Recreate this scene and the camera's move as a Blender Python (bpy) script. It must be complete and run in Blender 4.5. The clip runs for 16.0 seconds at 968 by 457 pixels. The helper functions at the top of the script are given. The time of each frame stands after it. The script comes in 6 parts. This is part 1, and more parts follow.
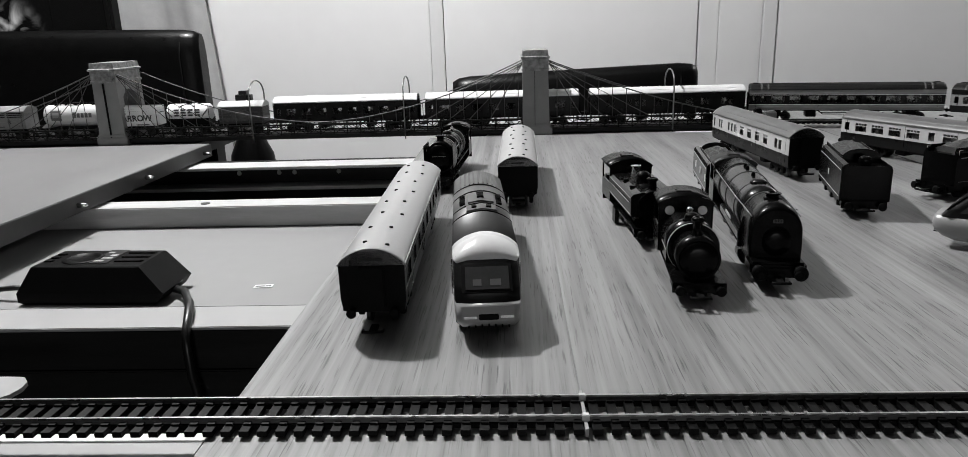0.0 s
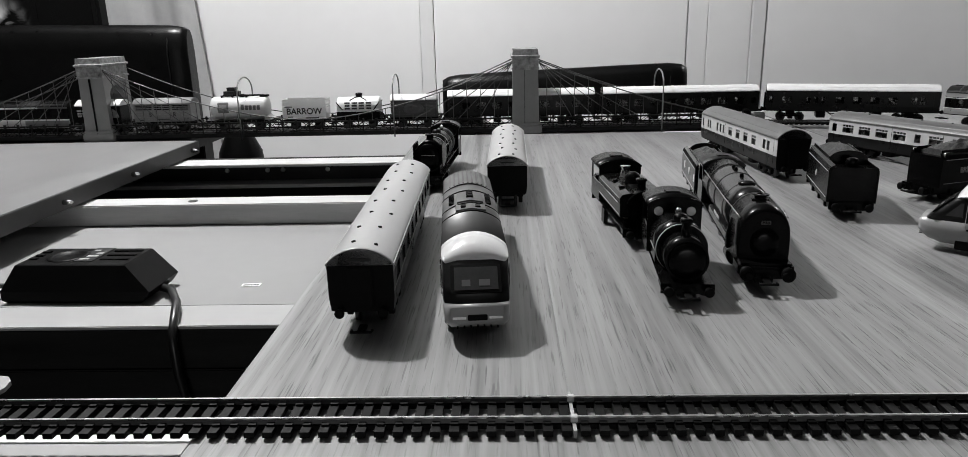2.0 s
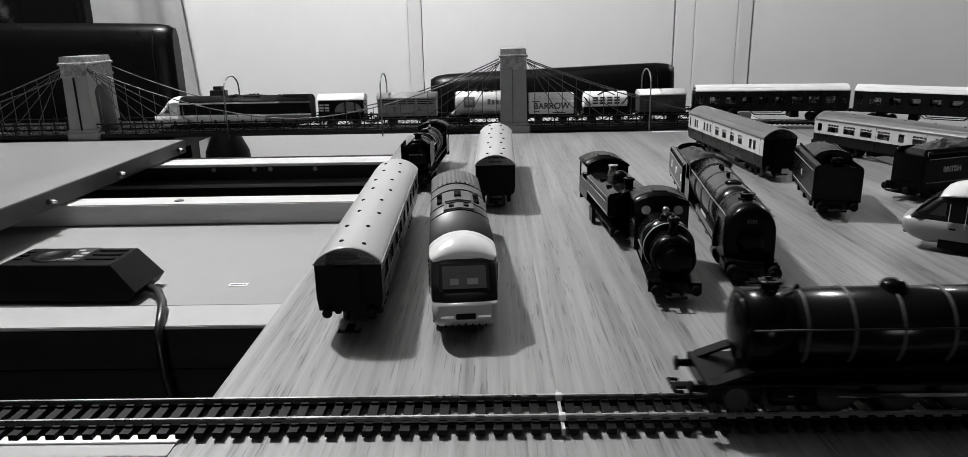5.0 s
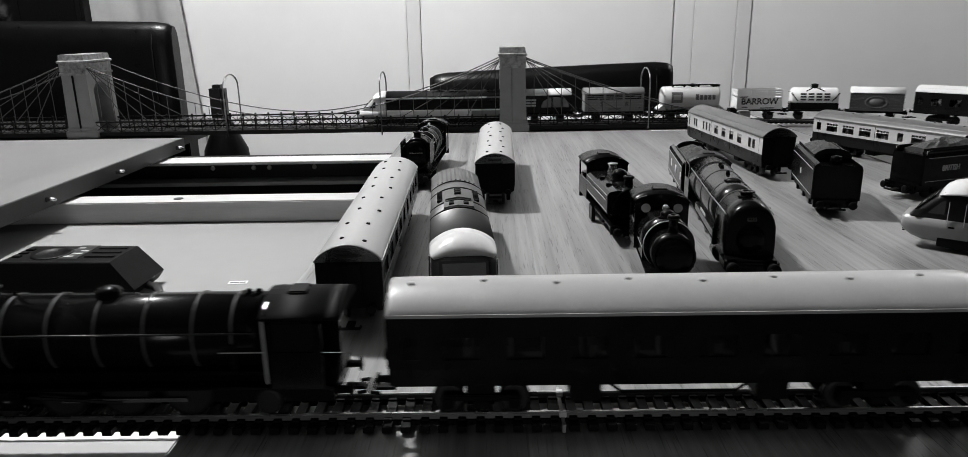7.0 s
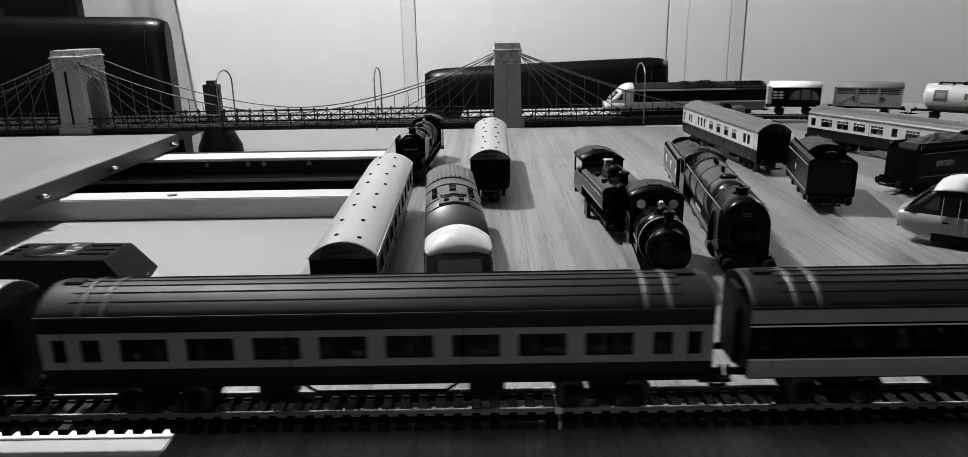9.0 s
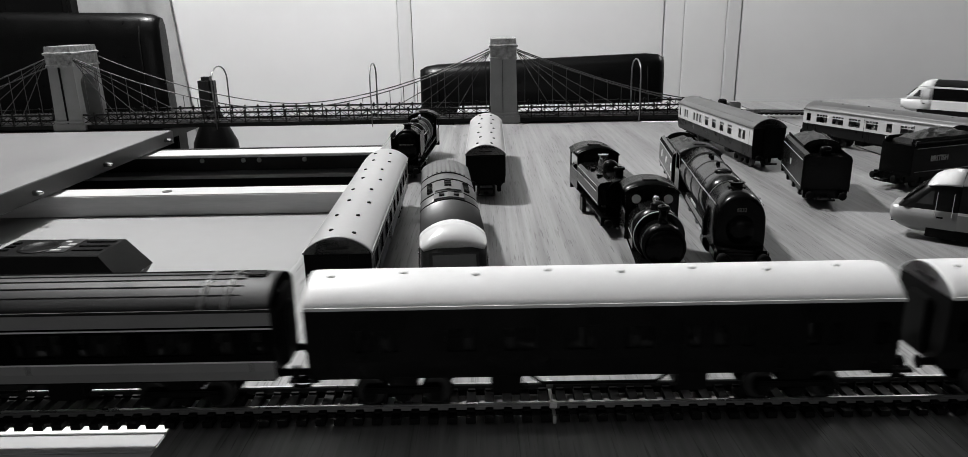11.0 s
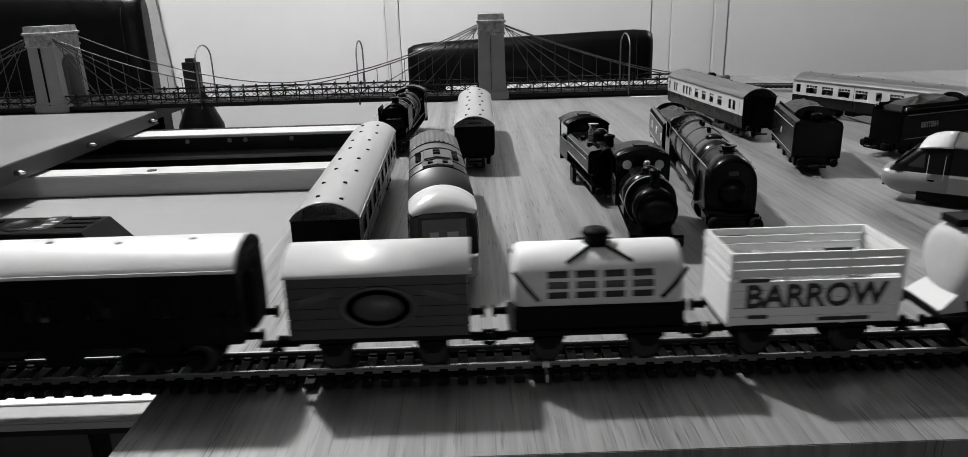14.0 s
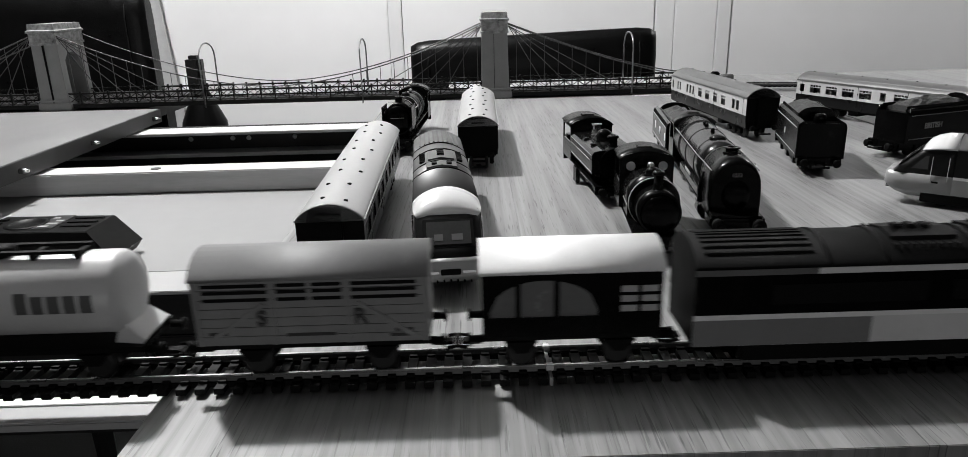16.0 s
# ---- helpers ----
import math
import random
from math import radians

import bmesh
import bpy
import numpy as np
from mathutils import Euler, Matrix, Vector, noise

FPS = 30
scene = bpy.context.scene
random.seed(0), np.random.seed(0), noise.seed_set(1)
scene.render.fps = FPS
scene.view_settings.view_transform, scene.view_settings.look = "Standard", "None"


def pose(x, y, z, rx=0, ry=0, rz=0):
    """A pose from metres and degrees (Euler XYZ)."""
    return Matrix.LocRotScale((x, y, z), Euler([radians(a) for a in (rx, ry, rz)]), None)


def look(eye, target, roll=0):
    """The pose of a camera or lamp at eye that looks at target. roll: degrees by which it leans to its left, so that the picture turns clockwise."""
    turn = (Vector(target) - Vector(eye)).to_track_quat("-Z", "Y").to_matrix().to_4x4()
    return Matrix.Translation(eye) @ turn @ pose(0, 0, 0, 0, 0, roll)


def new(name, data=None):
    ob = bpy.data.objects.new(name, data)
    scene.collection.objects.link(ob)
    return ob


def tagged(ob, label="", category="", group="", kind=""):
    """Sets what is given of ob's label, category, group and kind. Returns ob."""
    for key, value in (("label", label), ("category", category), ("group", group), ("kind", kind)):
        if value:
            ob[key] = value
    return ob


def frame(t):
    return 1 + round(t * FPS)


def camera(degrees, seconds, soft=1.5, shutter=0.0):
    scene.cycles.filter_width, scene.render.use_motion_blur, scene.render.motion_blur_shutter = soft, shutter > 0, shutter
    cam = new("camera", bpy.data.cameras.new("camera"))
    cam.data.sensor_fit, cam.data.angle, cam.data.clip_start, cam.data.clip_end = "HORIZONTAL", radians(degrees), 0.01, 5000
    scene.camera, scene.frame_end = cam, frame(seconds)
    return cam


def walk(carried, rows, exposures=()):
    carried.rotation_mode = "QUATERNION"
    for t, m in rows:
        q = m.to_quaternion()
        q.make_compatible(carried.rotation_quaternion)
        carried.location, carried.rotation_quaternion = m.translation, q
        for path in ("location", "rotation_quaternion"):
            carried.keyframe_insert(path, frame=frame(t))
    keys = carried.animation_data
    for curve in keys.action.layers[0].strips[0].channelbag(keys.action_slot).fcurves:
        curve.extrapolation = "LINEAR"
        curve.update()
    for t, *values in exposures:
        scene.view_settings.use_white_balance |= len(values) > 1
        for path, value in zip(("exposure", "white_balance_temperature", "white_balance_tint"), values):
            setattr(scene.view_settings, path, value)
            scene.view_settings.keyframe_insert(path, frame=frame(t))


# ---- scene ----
cam = camera(68.0, 16.0, soft=0.8, shutter=0.32)
PATH = [
    (0, (0.064, 0.025, 0.161), (-0.027, 1.949, -0.38), -1.8),
    (0.5, (0.063, 0.025, 0.162), (-0.021, 1.948, -0.38), -1.5),
    (1, (0.063, 0.025, 0.162), (-0.013, 1.948, -0.382), -1.5),
    (1.5, (0.063, 0.026, 0.162), (-0.005, 1.949, -0.383), -1.4),
    (2, (0.064, 0.026, 0.162), (0.003, 1.949, -0.385), -1.3),
    (2.5, (0.064, 0.026, 0.161), (0.01, 1.949, -0.384), -1.2),
    (3, (0.064, 0.025, 0.161), (0.019, 1.949, -0.387), -1.2),
    (3.5, (0.064, 0.026, 0.16), (0.025, 1.949, -0.389), -1.2),
    (4, (0.064, 0.026, 0.161), (0.031, 1.949, -0.387), -1.1),
    (6.5, (0.064, 0.025, 0.162), (0.04, 1.948, -0.388), -1.1),
    (7, (0.063, 0.025, 0.161), (0.039, 1.948, -0.39), -1.0),
    (7.5, (0.064, 0.025, 0.161), (0.041, 1.946, -0.394), -1.1),
    (8, (0.064, 0.025, 0.161), (0.044, 1.945, -0.398), -1.1),
    (8.5, (0.063, 0.025, 0.161), (0.048, 1.945, -0.4), -1.0),
    (9, (0.063, 0.026, 0.161), (0.052, 1.945, -0.401), -1.0),
    (11.5, (0.064, 0.026, 0.16), (0.064, 1.941, -0.414), -1.0),
    (12, (0.064, 0.026, 0.16), (0.066, 1.941, -0.418), -1.0),
    (12.5, (0.064, 0.027, 0.157), (0.076, 1.939, -0.431), -1.3),
    (13, (0.064, 0.029, 0.149), (0.086, 1.936, -0.453), -1.4),
    (13.5, (0.064, 0.028, 0.148), (0.087, 1.933, -0.461), -1.6),
    (14, (0.064, 0.028, 0.148), (0.088, 1.932, -0.464), -1.6),
    (14.5, (0.064, 0.028, 0.149), (0.089, 1.931, -0.467), -1.6),
    (15, (0.064, 0.028, 0.149), (0.087, 1.93, -0.468), -1.7),
    (15.5, (0.063, 0.028, 0.149), (0.086, 1.929, -0.469), -1.6),
    (16, (0.063, 0.028, 0.151), (0.081, 1.929, -0.47), -1.5),
]
walk(cam, [(t, look(eye, target, roll)) for t, eye, target, roll in PATH],
     exposures=[(0, 0.05), (4, 0.05), (7.5, 0.1), (11.5, 0.1), (12.5, -0.08), (13, -0.05), (14, 0.0), (15, -0.1), (15.5, 0.0), (16, 0.3)])

# ---- light and exposure ----
scene.view_settings.exposure = 0.0
world = bpy.data.worlds.new("room_air")
scene.world = world
world.use_nodes = True
world.node_tree.nodes["Background"].inputs[0].default_value = (0.8, 0.8, 0.8, 1)
world.node_tree.nodes["Background"].inputs[1].default_value = 0.001


def overhead_light(x, y, z, watts, radius):
    d = bpy.data.lights.new("overhead_point_light", "POINT")
    d.energy, d.shadow_soft_size = watts, radius
    o = new("overhead_point_light", d)
    o.location = (x, y, z)


# the room's ceiling lamp: a pendant over the bridge
overhead_light(-0.60, 1.18, 1.43, 156.0, 0.05)
# unseen second light, added further along to brighten the right of the wall
overhead_light(2.5, 2.6, 1.50, 30.0, 0.09)


def front_fill(x, y, z, watts, wide, high):
    """An unseen low broad fill light by the south wall, added behind the camera."""
    d = bpy.data.lights.new("front_fill_light", "AREA")
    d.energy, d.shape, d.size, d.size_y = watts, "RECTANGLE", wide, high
    o = new("front_fill_light", d)
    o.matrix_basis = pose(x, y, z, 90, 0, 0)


# added fill that brightens the sides facing the camera
front_fill(0.2, -2.9, 0.05, 9.0, 1.0, 0.5)


# ---- materials ----
def node_mat(name, base, rough=0.5, metal=0.0, vary=0.12, scale=40.0, bump=0.05, stretch=(1, 1, 1), coat=0.0, fine=8.0, spec=0.5):
    """A plain surface with variation at two scales and fine relief."""
    m = bpy.data.materials.new(name)
    m.use_nodes = True
    nt = m.node_tree
    b = nt.nodes["Principled BSDF"]
    b.inputs["Roughness"].default_value, b.inputs["Metallic"].default_value = rough, metal
    b.inputs["Coat Weight"].default_value = coat
    b.inputs["Specular IOR Level"].default_value = spec
    tc = nt.nodes.new("ShaderNodeTexCoord")
    mp = nt.nodes.new("ShaderNodeMapping")
    mp.inputs["Scale"].default_value = stretch
    nt.links.new(tc.outputs["Object"], mp.inputs[0])
    n1, n2 = nt.nodes.new("ShaderNodeTexNoise"), nt.nodes.new("ShaderNodeTexNoise")
    n1.inputs["Scale"].default_value, n1.inputs["Detail"].default_value = scale, 4
    n2.inputs["Scale"].default_value, n2.inputs["Detail"].default_value = scale * fine, 3
    nt.links.new(mp.outputs[0], n1.inputs["Vector"])
    nt.links.new(mp.outputs[0], n2.inputs["Vector"])
    mix = nt.nodes.new("ShaderNodeMath")
    mix.operation = "MULTIPLY_ADD"
    nt.links.new(n2.outputs[0], mix.inputs[0])
    mix.inputs[1].default_value = 0.4
    nt.links.new(n1.outputs[0], mix.inputs[2])
    ramp = nt.nodes.new("ShaderNodeMapRange")
    ramp.inputs["From Min"].default_value, ramp.inputs["From Max"].default_value = 0.35, 1.05
    ramp.inputs["To Min"].default_value, ramp.inputs["To Max"].default_value = base * (1 - vary), base * (1 + vary)
    nt.links.new(mix.outputs[0], ramp.inputs[0])
    comb = nt.nodes.new("ShaderNodeCombineColor")
    for k in range(3):
        nt.links.new(ramp.outputs[0], comb.inputs[k])
    nt.links.new(comb.outputs[0], b.inputs["Base Color"])
    rr = nt.nodes.new("ShaderNodeMapRange")
    rr.inputs["To Min"].default_value, rr.inputs["To Max"].default_value = max(0.02, rough - 0.08), min(1, rough + 0.1)
    nt.links.new(n1.outputs[0], rr.inputs[0])
    nt.links.new(rr.outputs[0], b.inputs["Roughness"])
    if bump:
        bp = nt.nodes.new("ShaderNodeBump")
        bp.inputs["Strength"].default_value, bp.inputs["Distance"].default_value = bump, 0.001
        nt.links.new(n2.outputs[0], bp.inputs["Height"])
        nt.links.new(bp.outputs[0], b.inputs["Normal"])
    return m


def oak_mat(name, light, dark, pore):
    """Light oak: broad cathedral figure, fine grain and short dark pores, all along y."""
    m = bpy.data.materials.new(name)
    m.use_nodes = True
    nt = m.node_tree
    b = nt.nodes["Principled BSDF"]
    tc = nt.nodes.new("ShaderNodeTexCoord")

    def noise_at(scale, sx, sy, detail=4.0, dist=0.0):
        mp = nt.nodes.new("ShaderNodeMapping")
        mp.inputs["Scale"].default_value = (sx, sy, 1)
        nt.links.new(tc.outputs["Object"], mp.inputs[0])
        n = nt.nodes.new("ShaderNodeTexNoise")
        n.inputs["Scale"].default_value, n.inputs["Detail"].default_value, n.inputs["Distortion"].default_value = scale, detail, dist
        nt.links.new(mp.outputs[0], n.inputs["Vector"])
        return n
    big = noise_at(1.0, 11, 1.3, 2.0, 0.25)
    rings = nt.nodes.new("ShaderNodeMath")
    rings.operation = "MULTIPLY"
    nt.links.new(big.outputs[0], rings.inputs[0])
    rings.inputs[1].default_value = 34.0
    sine = nt.nodes.new("ShaderNodeMath")
    sine.operation = "SINE"
    nt.links.new(rings.outputs[0], sine.inputs[0])
    grain = noise_at(1.0, 230, 3.5, 6.0)
    pores = noise_at(1.0, 850, 30, 2.0)
    pr = nt.nodes.new("ShaderNodeMapRange")
    pr.inputs["From Min"].default_value, pr.inputs["From Max"].default_value = 0.57, 0.66
    nt.links.new(pores.outputs[0], pr.inputs[0])
    # pores crowd where the rings are dark
    crowd = nt.nodes.new("ShaderNodeMapRange")
    crowd.inputs["From Min"].default_value, crowd.inputs["From Max"].default_value = -1, 1
    crowd.inputs["To Min"].default_value, crowd.inputs["To Max"].default_value = 0.9, 0.25
    nt.links.new(sine.outputs[0], crowd.inputs[0])
    pm = nt.nodes.new("ShaderNodeMath")
    pm.operation = "MULTIPLY"
    nt.links.new(pr.outputs[0], pm.inputs[0])
    nt.links.new(crowd.outputs[0], pm.inputs[1])
    tone = nt.nodes.new("ShaderNodeMath")
    tone.operation = "MULTIPLY_ADD"
    nt.links.new(sine.outputs[0], tone.inputs[0])
    tone.inputs[1].default_value = 0.07
    nt.links.new(grain.outputs[0], tone.inputs[2])
    base = nt.nodes.new("ShaderNodeMapRange")
    base.inputs["From Min"].default_value, base.inputs["From Max"].default_value = 0.25, 0.75
    base.inputs["To Min"].default_value, base.inputs["To Max"].default_value = dark, light
    nt.links.new(tone.outputs[0], base.inputs[0])
    mix = nt.nodes.new("ShaderNodeMix")
    mix.data_type = "FLOAT"
    nt.links.new(pm.outputs[0], mix.inputs[0])
    nt.links.new(base.outputs[0], mix.inputs[2])
    mix.inputs[3].default_value = pore
    comb = nt.nodes.new("ShaderNodeCombineColor")
    for k in range(3):
        nt.links.new(mix.outputs[0], comb.inputs[k])
    nt.links.new(comb.outputs[0], b.inputs["Base Color"])
    b.inputs["Roughness"].default_value = 0.40
    b.inputs["Specular IOR Level"].default_value = 0.5
    rr = nt.nodes.new("ShaderNodeMapRange")
    rr.inputs["To Min"].default_value, rr.inputs["To Max"].default_value = 0.34, 0.52
    nt.links.new(grain.outputs[0], rr.inputs[0])
    nt.links.new(rr.outputs[0], b.inputs["Roughness"])
    bp = nt.nodes.new("ShaderNodeBump")
    bp.invert = True
    bp.inputs["Strength"].default_value, bp.inputs["Distance"].default_value = 0.25, 0.0004
    nt.links.new(pm.outputs[0], bp.inputs["Height"])
    nt.links.new(bp.outputs[0], b.inputs["Normal"])
    return m


def smoke_mat(name, centre, reach, strength):
    """A lit screen with a drift of pale smoke that thins out from its centre."""
    m = bpy.data.materials.new(name)
    m.use_nodes = True
    nt = m.node_tree
    b = nt.nodes["Principled BSDF"]
    b.inputs["Base Color"].default_value = (0.004, 0.004, 0.004, 1)
    b.inputs["Roughness"].default_value, b.inputs["Specular IOR Level"].default_value = 0.25, 0.2
    tc = nt.nodes.new("ShaderNodeTexCoord")
    off = nt.nodes.new("ShaderNodeVectorMath")
    off.operation = "SUBTRACT"
    off.inputs[1].default_value = centre
    nt.links.new(tc.outputs["Object"], off.inputs[0])
    far = nt.nodes.new("ShaderNodeVectorMath")
    far.operation = "LENGTH"
    nt.links.new(off.outputs[0], far.inputs[0])
    fall = nt.nodes.new("ShaderNodeMapRange")
    fall.interpolation_type = "SMOOTHSTEP"
    fall.inputs["From Min"].default_value, fall.inputs["From Max"].default_value = reach, 0.0
    nt.links.new(far.outputs["Value"], fall.inputs[0])
    n = nt.nodes.new("ShaderNodeTexNoise")
    n.inputs["Scale"].default_value, n.inputs["Detail"].default_value, n.inputs["Distortion"].default_value = 22.0, 5.0, 1.2
    nt.links.new(tc.outputs["Object"], n.inputs["Vector"])
    wisp = nt.nodes.new("ShaderNodeMapRange")
    wisp.inputs["From Min"].default_value, wisp.inputs["From Max"].default_value = 0.42, 0.72
    nt.links.new(n.outputs[0], wisp.inputs[0])
    mul = nt.nodes.new("ShaderNodeMath")
    mul.operation = "MULTIPLY"
    nt.links.new(fall.outputs[0], mul.inputs[0])
    nt.links.new(wisp.outputs[0], mul.inputs[1])
    amp = nt.nodes.new("ShaderNodeMath")
    amp.operation = "MULTIPLY"
    nt.links.new(mul.outputs[0], amp.inputs[0])
    amp.inputs[1].default_value = strength
    b.inputs["Emission Color"].default_value = (1, 1, 1, 1)
    nt.links.new(amp.outputs[0], b.inputs["Emission Strength"])
    return m


def pane_mat(name, clear=0.45):
    m = bpy.data.materials.new(name)
    m.use_nodes = True
    nt = m.node_tree
    out = nt.nodes["Material Output"]
    nt.nodes.remove(nt.nodes["Principled BSDF"])
    tr, gl, mx = nt.nodes.new("ShaderNodeBsdfTransparent"), nt.nodes.new("ShaderNodeBsdfGlossy"), nt.nodes.new("ShaderNodeMixShader")
    tr.inputs[0].default_value = (clear, clear, clear, 1)
    gl.inputs["Roughness"].default_value = 0.06
    mx.inputs[0].default_value = 0.06
    nt.links.new(tr.outputs[0], mx.inputs[1])
    nt.links.new(gl.outputs[0], mx.inputs[2])
    nt.links.new(mx.outputs[0], out.inputs[0])
    return m


OAK = oak_mat("light_oak", 0.275, 0.125, 0.065)
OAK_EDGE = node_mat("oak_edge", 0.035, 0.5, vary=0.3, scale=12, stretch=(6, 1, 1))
LEAF_TOP = node_mat("pale_laminate", 0.205, 0.30, vary=0.12, scale=5, bump=0.02, stretch=(4, 1, 1))
BOARD = node_mat("grey_board", 0.225, 0.55, vary=0.07, scale=6, bump=0.04)
LIP = node_mat("pale_board", 0.33, 0.5, vary=0.06, scale=9, bump=0.03)
RAIL_WOOD = node_mat("bare_pine", 0.44, 0.5, vary=0.16, scale=9, stretch=(1, 9, 9), bump=0.05)
DARK_WOOD = node_mat("dark_wood", 0.014, 0.5, vary=0.3, scale=12, stretch=(1, 9, 9), bump=0.05, spec=0.2)
ALU = node_mat("worn_aluminium", 0.62, 0.42, 0.35, vary=0.15, scale=14, stretch=(1, 6, 6))
DARK_METAL = node_mat("dark_metal", 0.02, 0.4, 0.5, vary=0.3, scale=30)
WALL_WHITE = node_mat("white_door_panel", 0.84, 0.45, vary=0.03, scale=1.6, bump=0.02)
WALL_GREY = node_mat("grey_trim", 0.76, 0.45, vary=0.04, scale=3, bump=0.02)
GAP_DARK = node_mat("dark_gap", 0.10, 0.7)
# walls out of view, kept dark so little light bounces back
ROOM_WALL = node_mat("low_bounce_wall", 0.12, 0.8, vary=0.05, scale=2)
CARPET = node_mat("dark_carpet", 0.010, 0.95, vary=0.3, scale=30, bump=0.4)
# ceiling out of view, darkened for the same low bounce
CEIL = node_mat("low_bounce_ceiling", 0.22, 0.9, vary=0.03, scale=2)
CURTAIN = node_mat("grey_curtain", 0.38, 0.85, vary=0.1, scale=30, bump=0.1)
LEATHER = node_mat("black_leather", 0.002, 0.3, vary=0.2, scale=60, bump=0.25, fine=6, spec=0.2)
SCREEN = node_mat("dark_screen", 0.004, 0.2, vary=0.1, scale=4, bump=0.0, spec=0.25)
BRIDGE_STONE = node_mat("grey_moulded_stone", 0.21, 0.5, vary=0.10, scale=60, bump=0.06)
BRIDGE_CAP = node_mat("speckled_cap_stone", 0.22, 0.45, vary=0.85, scale=130, bump=0.15, fine=3)
BRIDGE_IRON = node_mat("black_plastic_girder", 0.008, 0.5, vary=0.25, scale=80, spec=0.2)
BRIDGE_STAY = node_mat("dark_grey_stay", 0.05, 0.5, vary=0.2, scale=80)
WIRE = node_mat("bent_wire", 0.22, 0.35, 0.7, vary=0.2, scale=80)
RAIL = node_mat("nickel_rail", 0.50, 0.28, 1.0, vary=0.2, scale=70)
RAIL_WEB = node_mat("rail_side", 0.06, 0.5, 0.3, vary=0.3, scale=90)
SLEEPER = node_mat("black_plastic_sleeper", 0.002, 0.5, vary=0.3, scale=200, spec=0.12)
BLACK = node_mat("black_paint", 0.0022, 0.22, vary=0.3, scale=90, bump=0.04, spec=0.1)
MATT_BLACK = node_mat("matt_black_plastic", 0.003, 0.6, vary=0.3, scale=120, spec=0.08)
GREEN_DARK = node_mat("dark_green_paint", 0.004, 0.17, vary=0.15, scale=60, bump=0.03, spec=0.18)
MAROON = node_mat("maroon_paint", 0.004, 0.28, vary=0.12, scale=60, bump=0.02, spec=0.16)
RED_LOCO = node_mat("crimson_paint", 0.008, 0.16, vary=0.12, scale=60, bump=0.02, spec=0.25)
CREAM = node_mat("cream_paint", 0.42, 0.4, vary=0.06, scale=60, bump=0.02)
BLUE = node_mat("rail_blue_paint", 0.005, 0.35, vary=0.1, scale=60, spec=0.18)
PALE_GREY = node_mat("pale_grey_paint", 0.22, 0.4, vary=0.06, scale=60)
ROOF_PALE = node_mat("pale_grey_roof", 0.33, 0.32, vary=0.06, scale=40, bump=0.02)
ROOF_WHITE = node_mat("white_roof", 0.64, 0.42, vary=0.05, scale=40, bump=0.02)
ROOF_MID = node_mat("mid_grey_roof", 0.085, 0.42, vary=0.10, scale=50, bump=0.03)
ROOF_GREY = node_mat("weathered_grey_roof", 0.05, 0.42, vary=0.12, scale=50, bump=0.03)
ROOF_DARK = node_mat("dark_grey_roof", 0.006, 0.5, vary=0.2, scale=50, bump=0.04, spec=0.25)
YELLOW = node_mat("yellow_end_paint", 0.24, 0.32, vary=0.05, scale=60, bump=0.01)
HST_WHITE = node_mat("white_cab_roof", 0.62, 0.22, vary=0.04, scale=60, bump=0.01)
TANK_WHITE = node_mat("white_tank_paint", 0.72, 0.42, vary=0.05, scale=60, bump=0.02)
TANK_GREY = node_mat("silver_grey_tank", 0.52, 0.38, vary=0.06, scale=60, bump=0.02)
WAGON_WHITE = node_mat("white_wagon_paint", 0.78, 0.45, vary=0.05, scale=80, bump=0.03)
VAN_ROOF = node_mat("grey_van_roof", 0.15, 0.6, vary=0.10, scale=50, bump=0.03)
SKIRT_PALE = node_mat("off_white_skirt", 0.56, 0.4, vary=0.06, scale=60)
BAND_GREY = node_mat("light_grey_window_band", 0.20, 0.4, vary=0.06, scale=60)
CATTLE_GREY = node_mat("stone_grey_wagon", 0.19, 0.5, vary=0.12, scale=80, bump=0.04)
VAN_RED = node_mat("bauxite_wagon", 0.03, 0.45, vary=0.12, scale=80, bump=0.03)
EMBLEM = node_mat("faded_emblem", 0.06, 0.5, vary=0.3, scale=150)
CHROME = node_mat("bright_metal", 0.75, 0.18, 1.0, vary=0.1, scale=60)
COAL = node_mat("coal", 0.012, 0.5, vary=0.6, scale=300, bump=0.8)
WHITE_INK = node_mat("white_lettering", 0.7, 0.5, vary=0.05)
PALE_INK = node_mat("pale_lettering", 0.35, 0.5, vary=0.05)
BLACK_INK = node_mat("black_lettering", 0.015, 0.5, vary=0.1)
INTERIOR = node_mat("coach_interior", 0.05, 0.6, vary=0.3, scale=60)
SEAT_PALE = node_mat("pale_seat", 0.55, 0.6, vary=0.1, scale=60)
CASE = node_mat("black_abs_case", 0.0018, 0.42, vary=0.2, scale=150, bump=0.12, spec=0.09)
CABLE = node_mat("black_cable", 0.008, 0.35, vary=0.1, scale=60)
PAPER = node_mat("white_paper", 0.75, 0.7, vary=0.03, scale=40)
SCREEN_GLOW = smoke_mat("lit_screen_picture", (-1.085, 1.695, 0.185), 0.085, 0.5)
GLASS = pane_mat("tinted_pane", 0.72)
SEAM = node_mat("dull_leather_seam", 0.004, 0.8, vary=0.2, scale=40, spec=0.1)
# opaque grey that stands in for light seen through the van's openings
LIGHT_THROUGH_PANE = node_mat("light_through_pane", 0.13, 0.25, vary=0.2, scale=60)
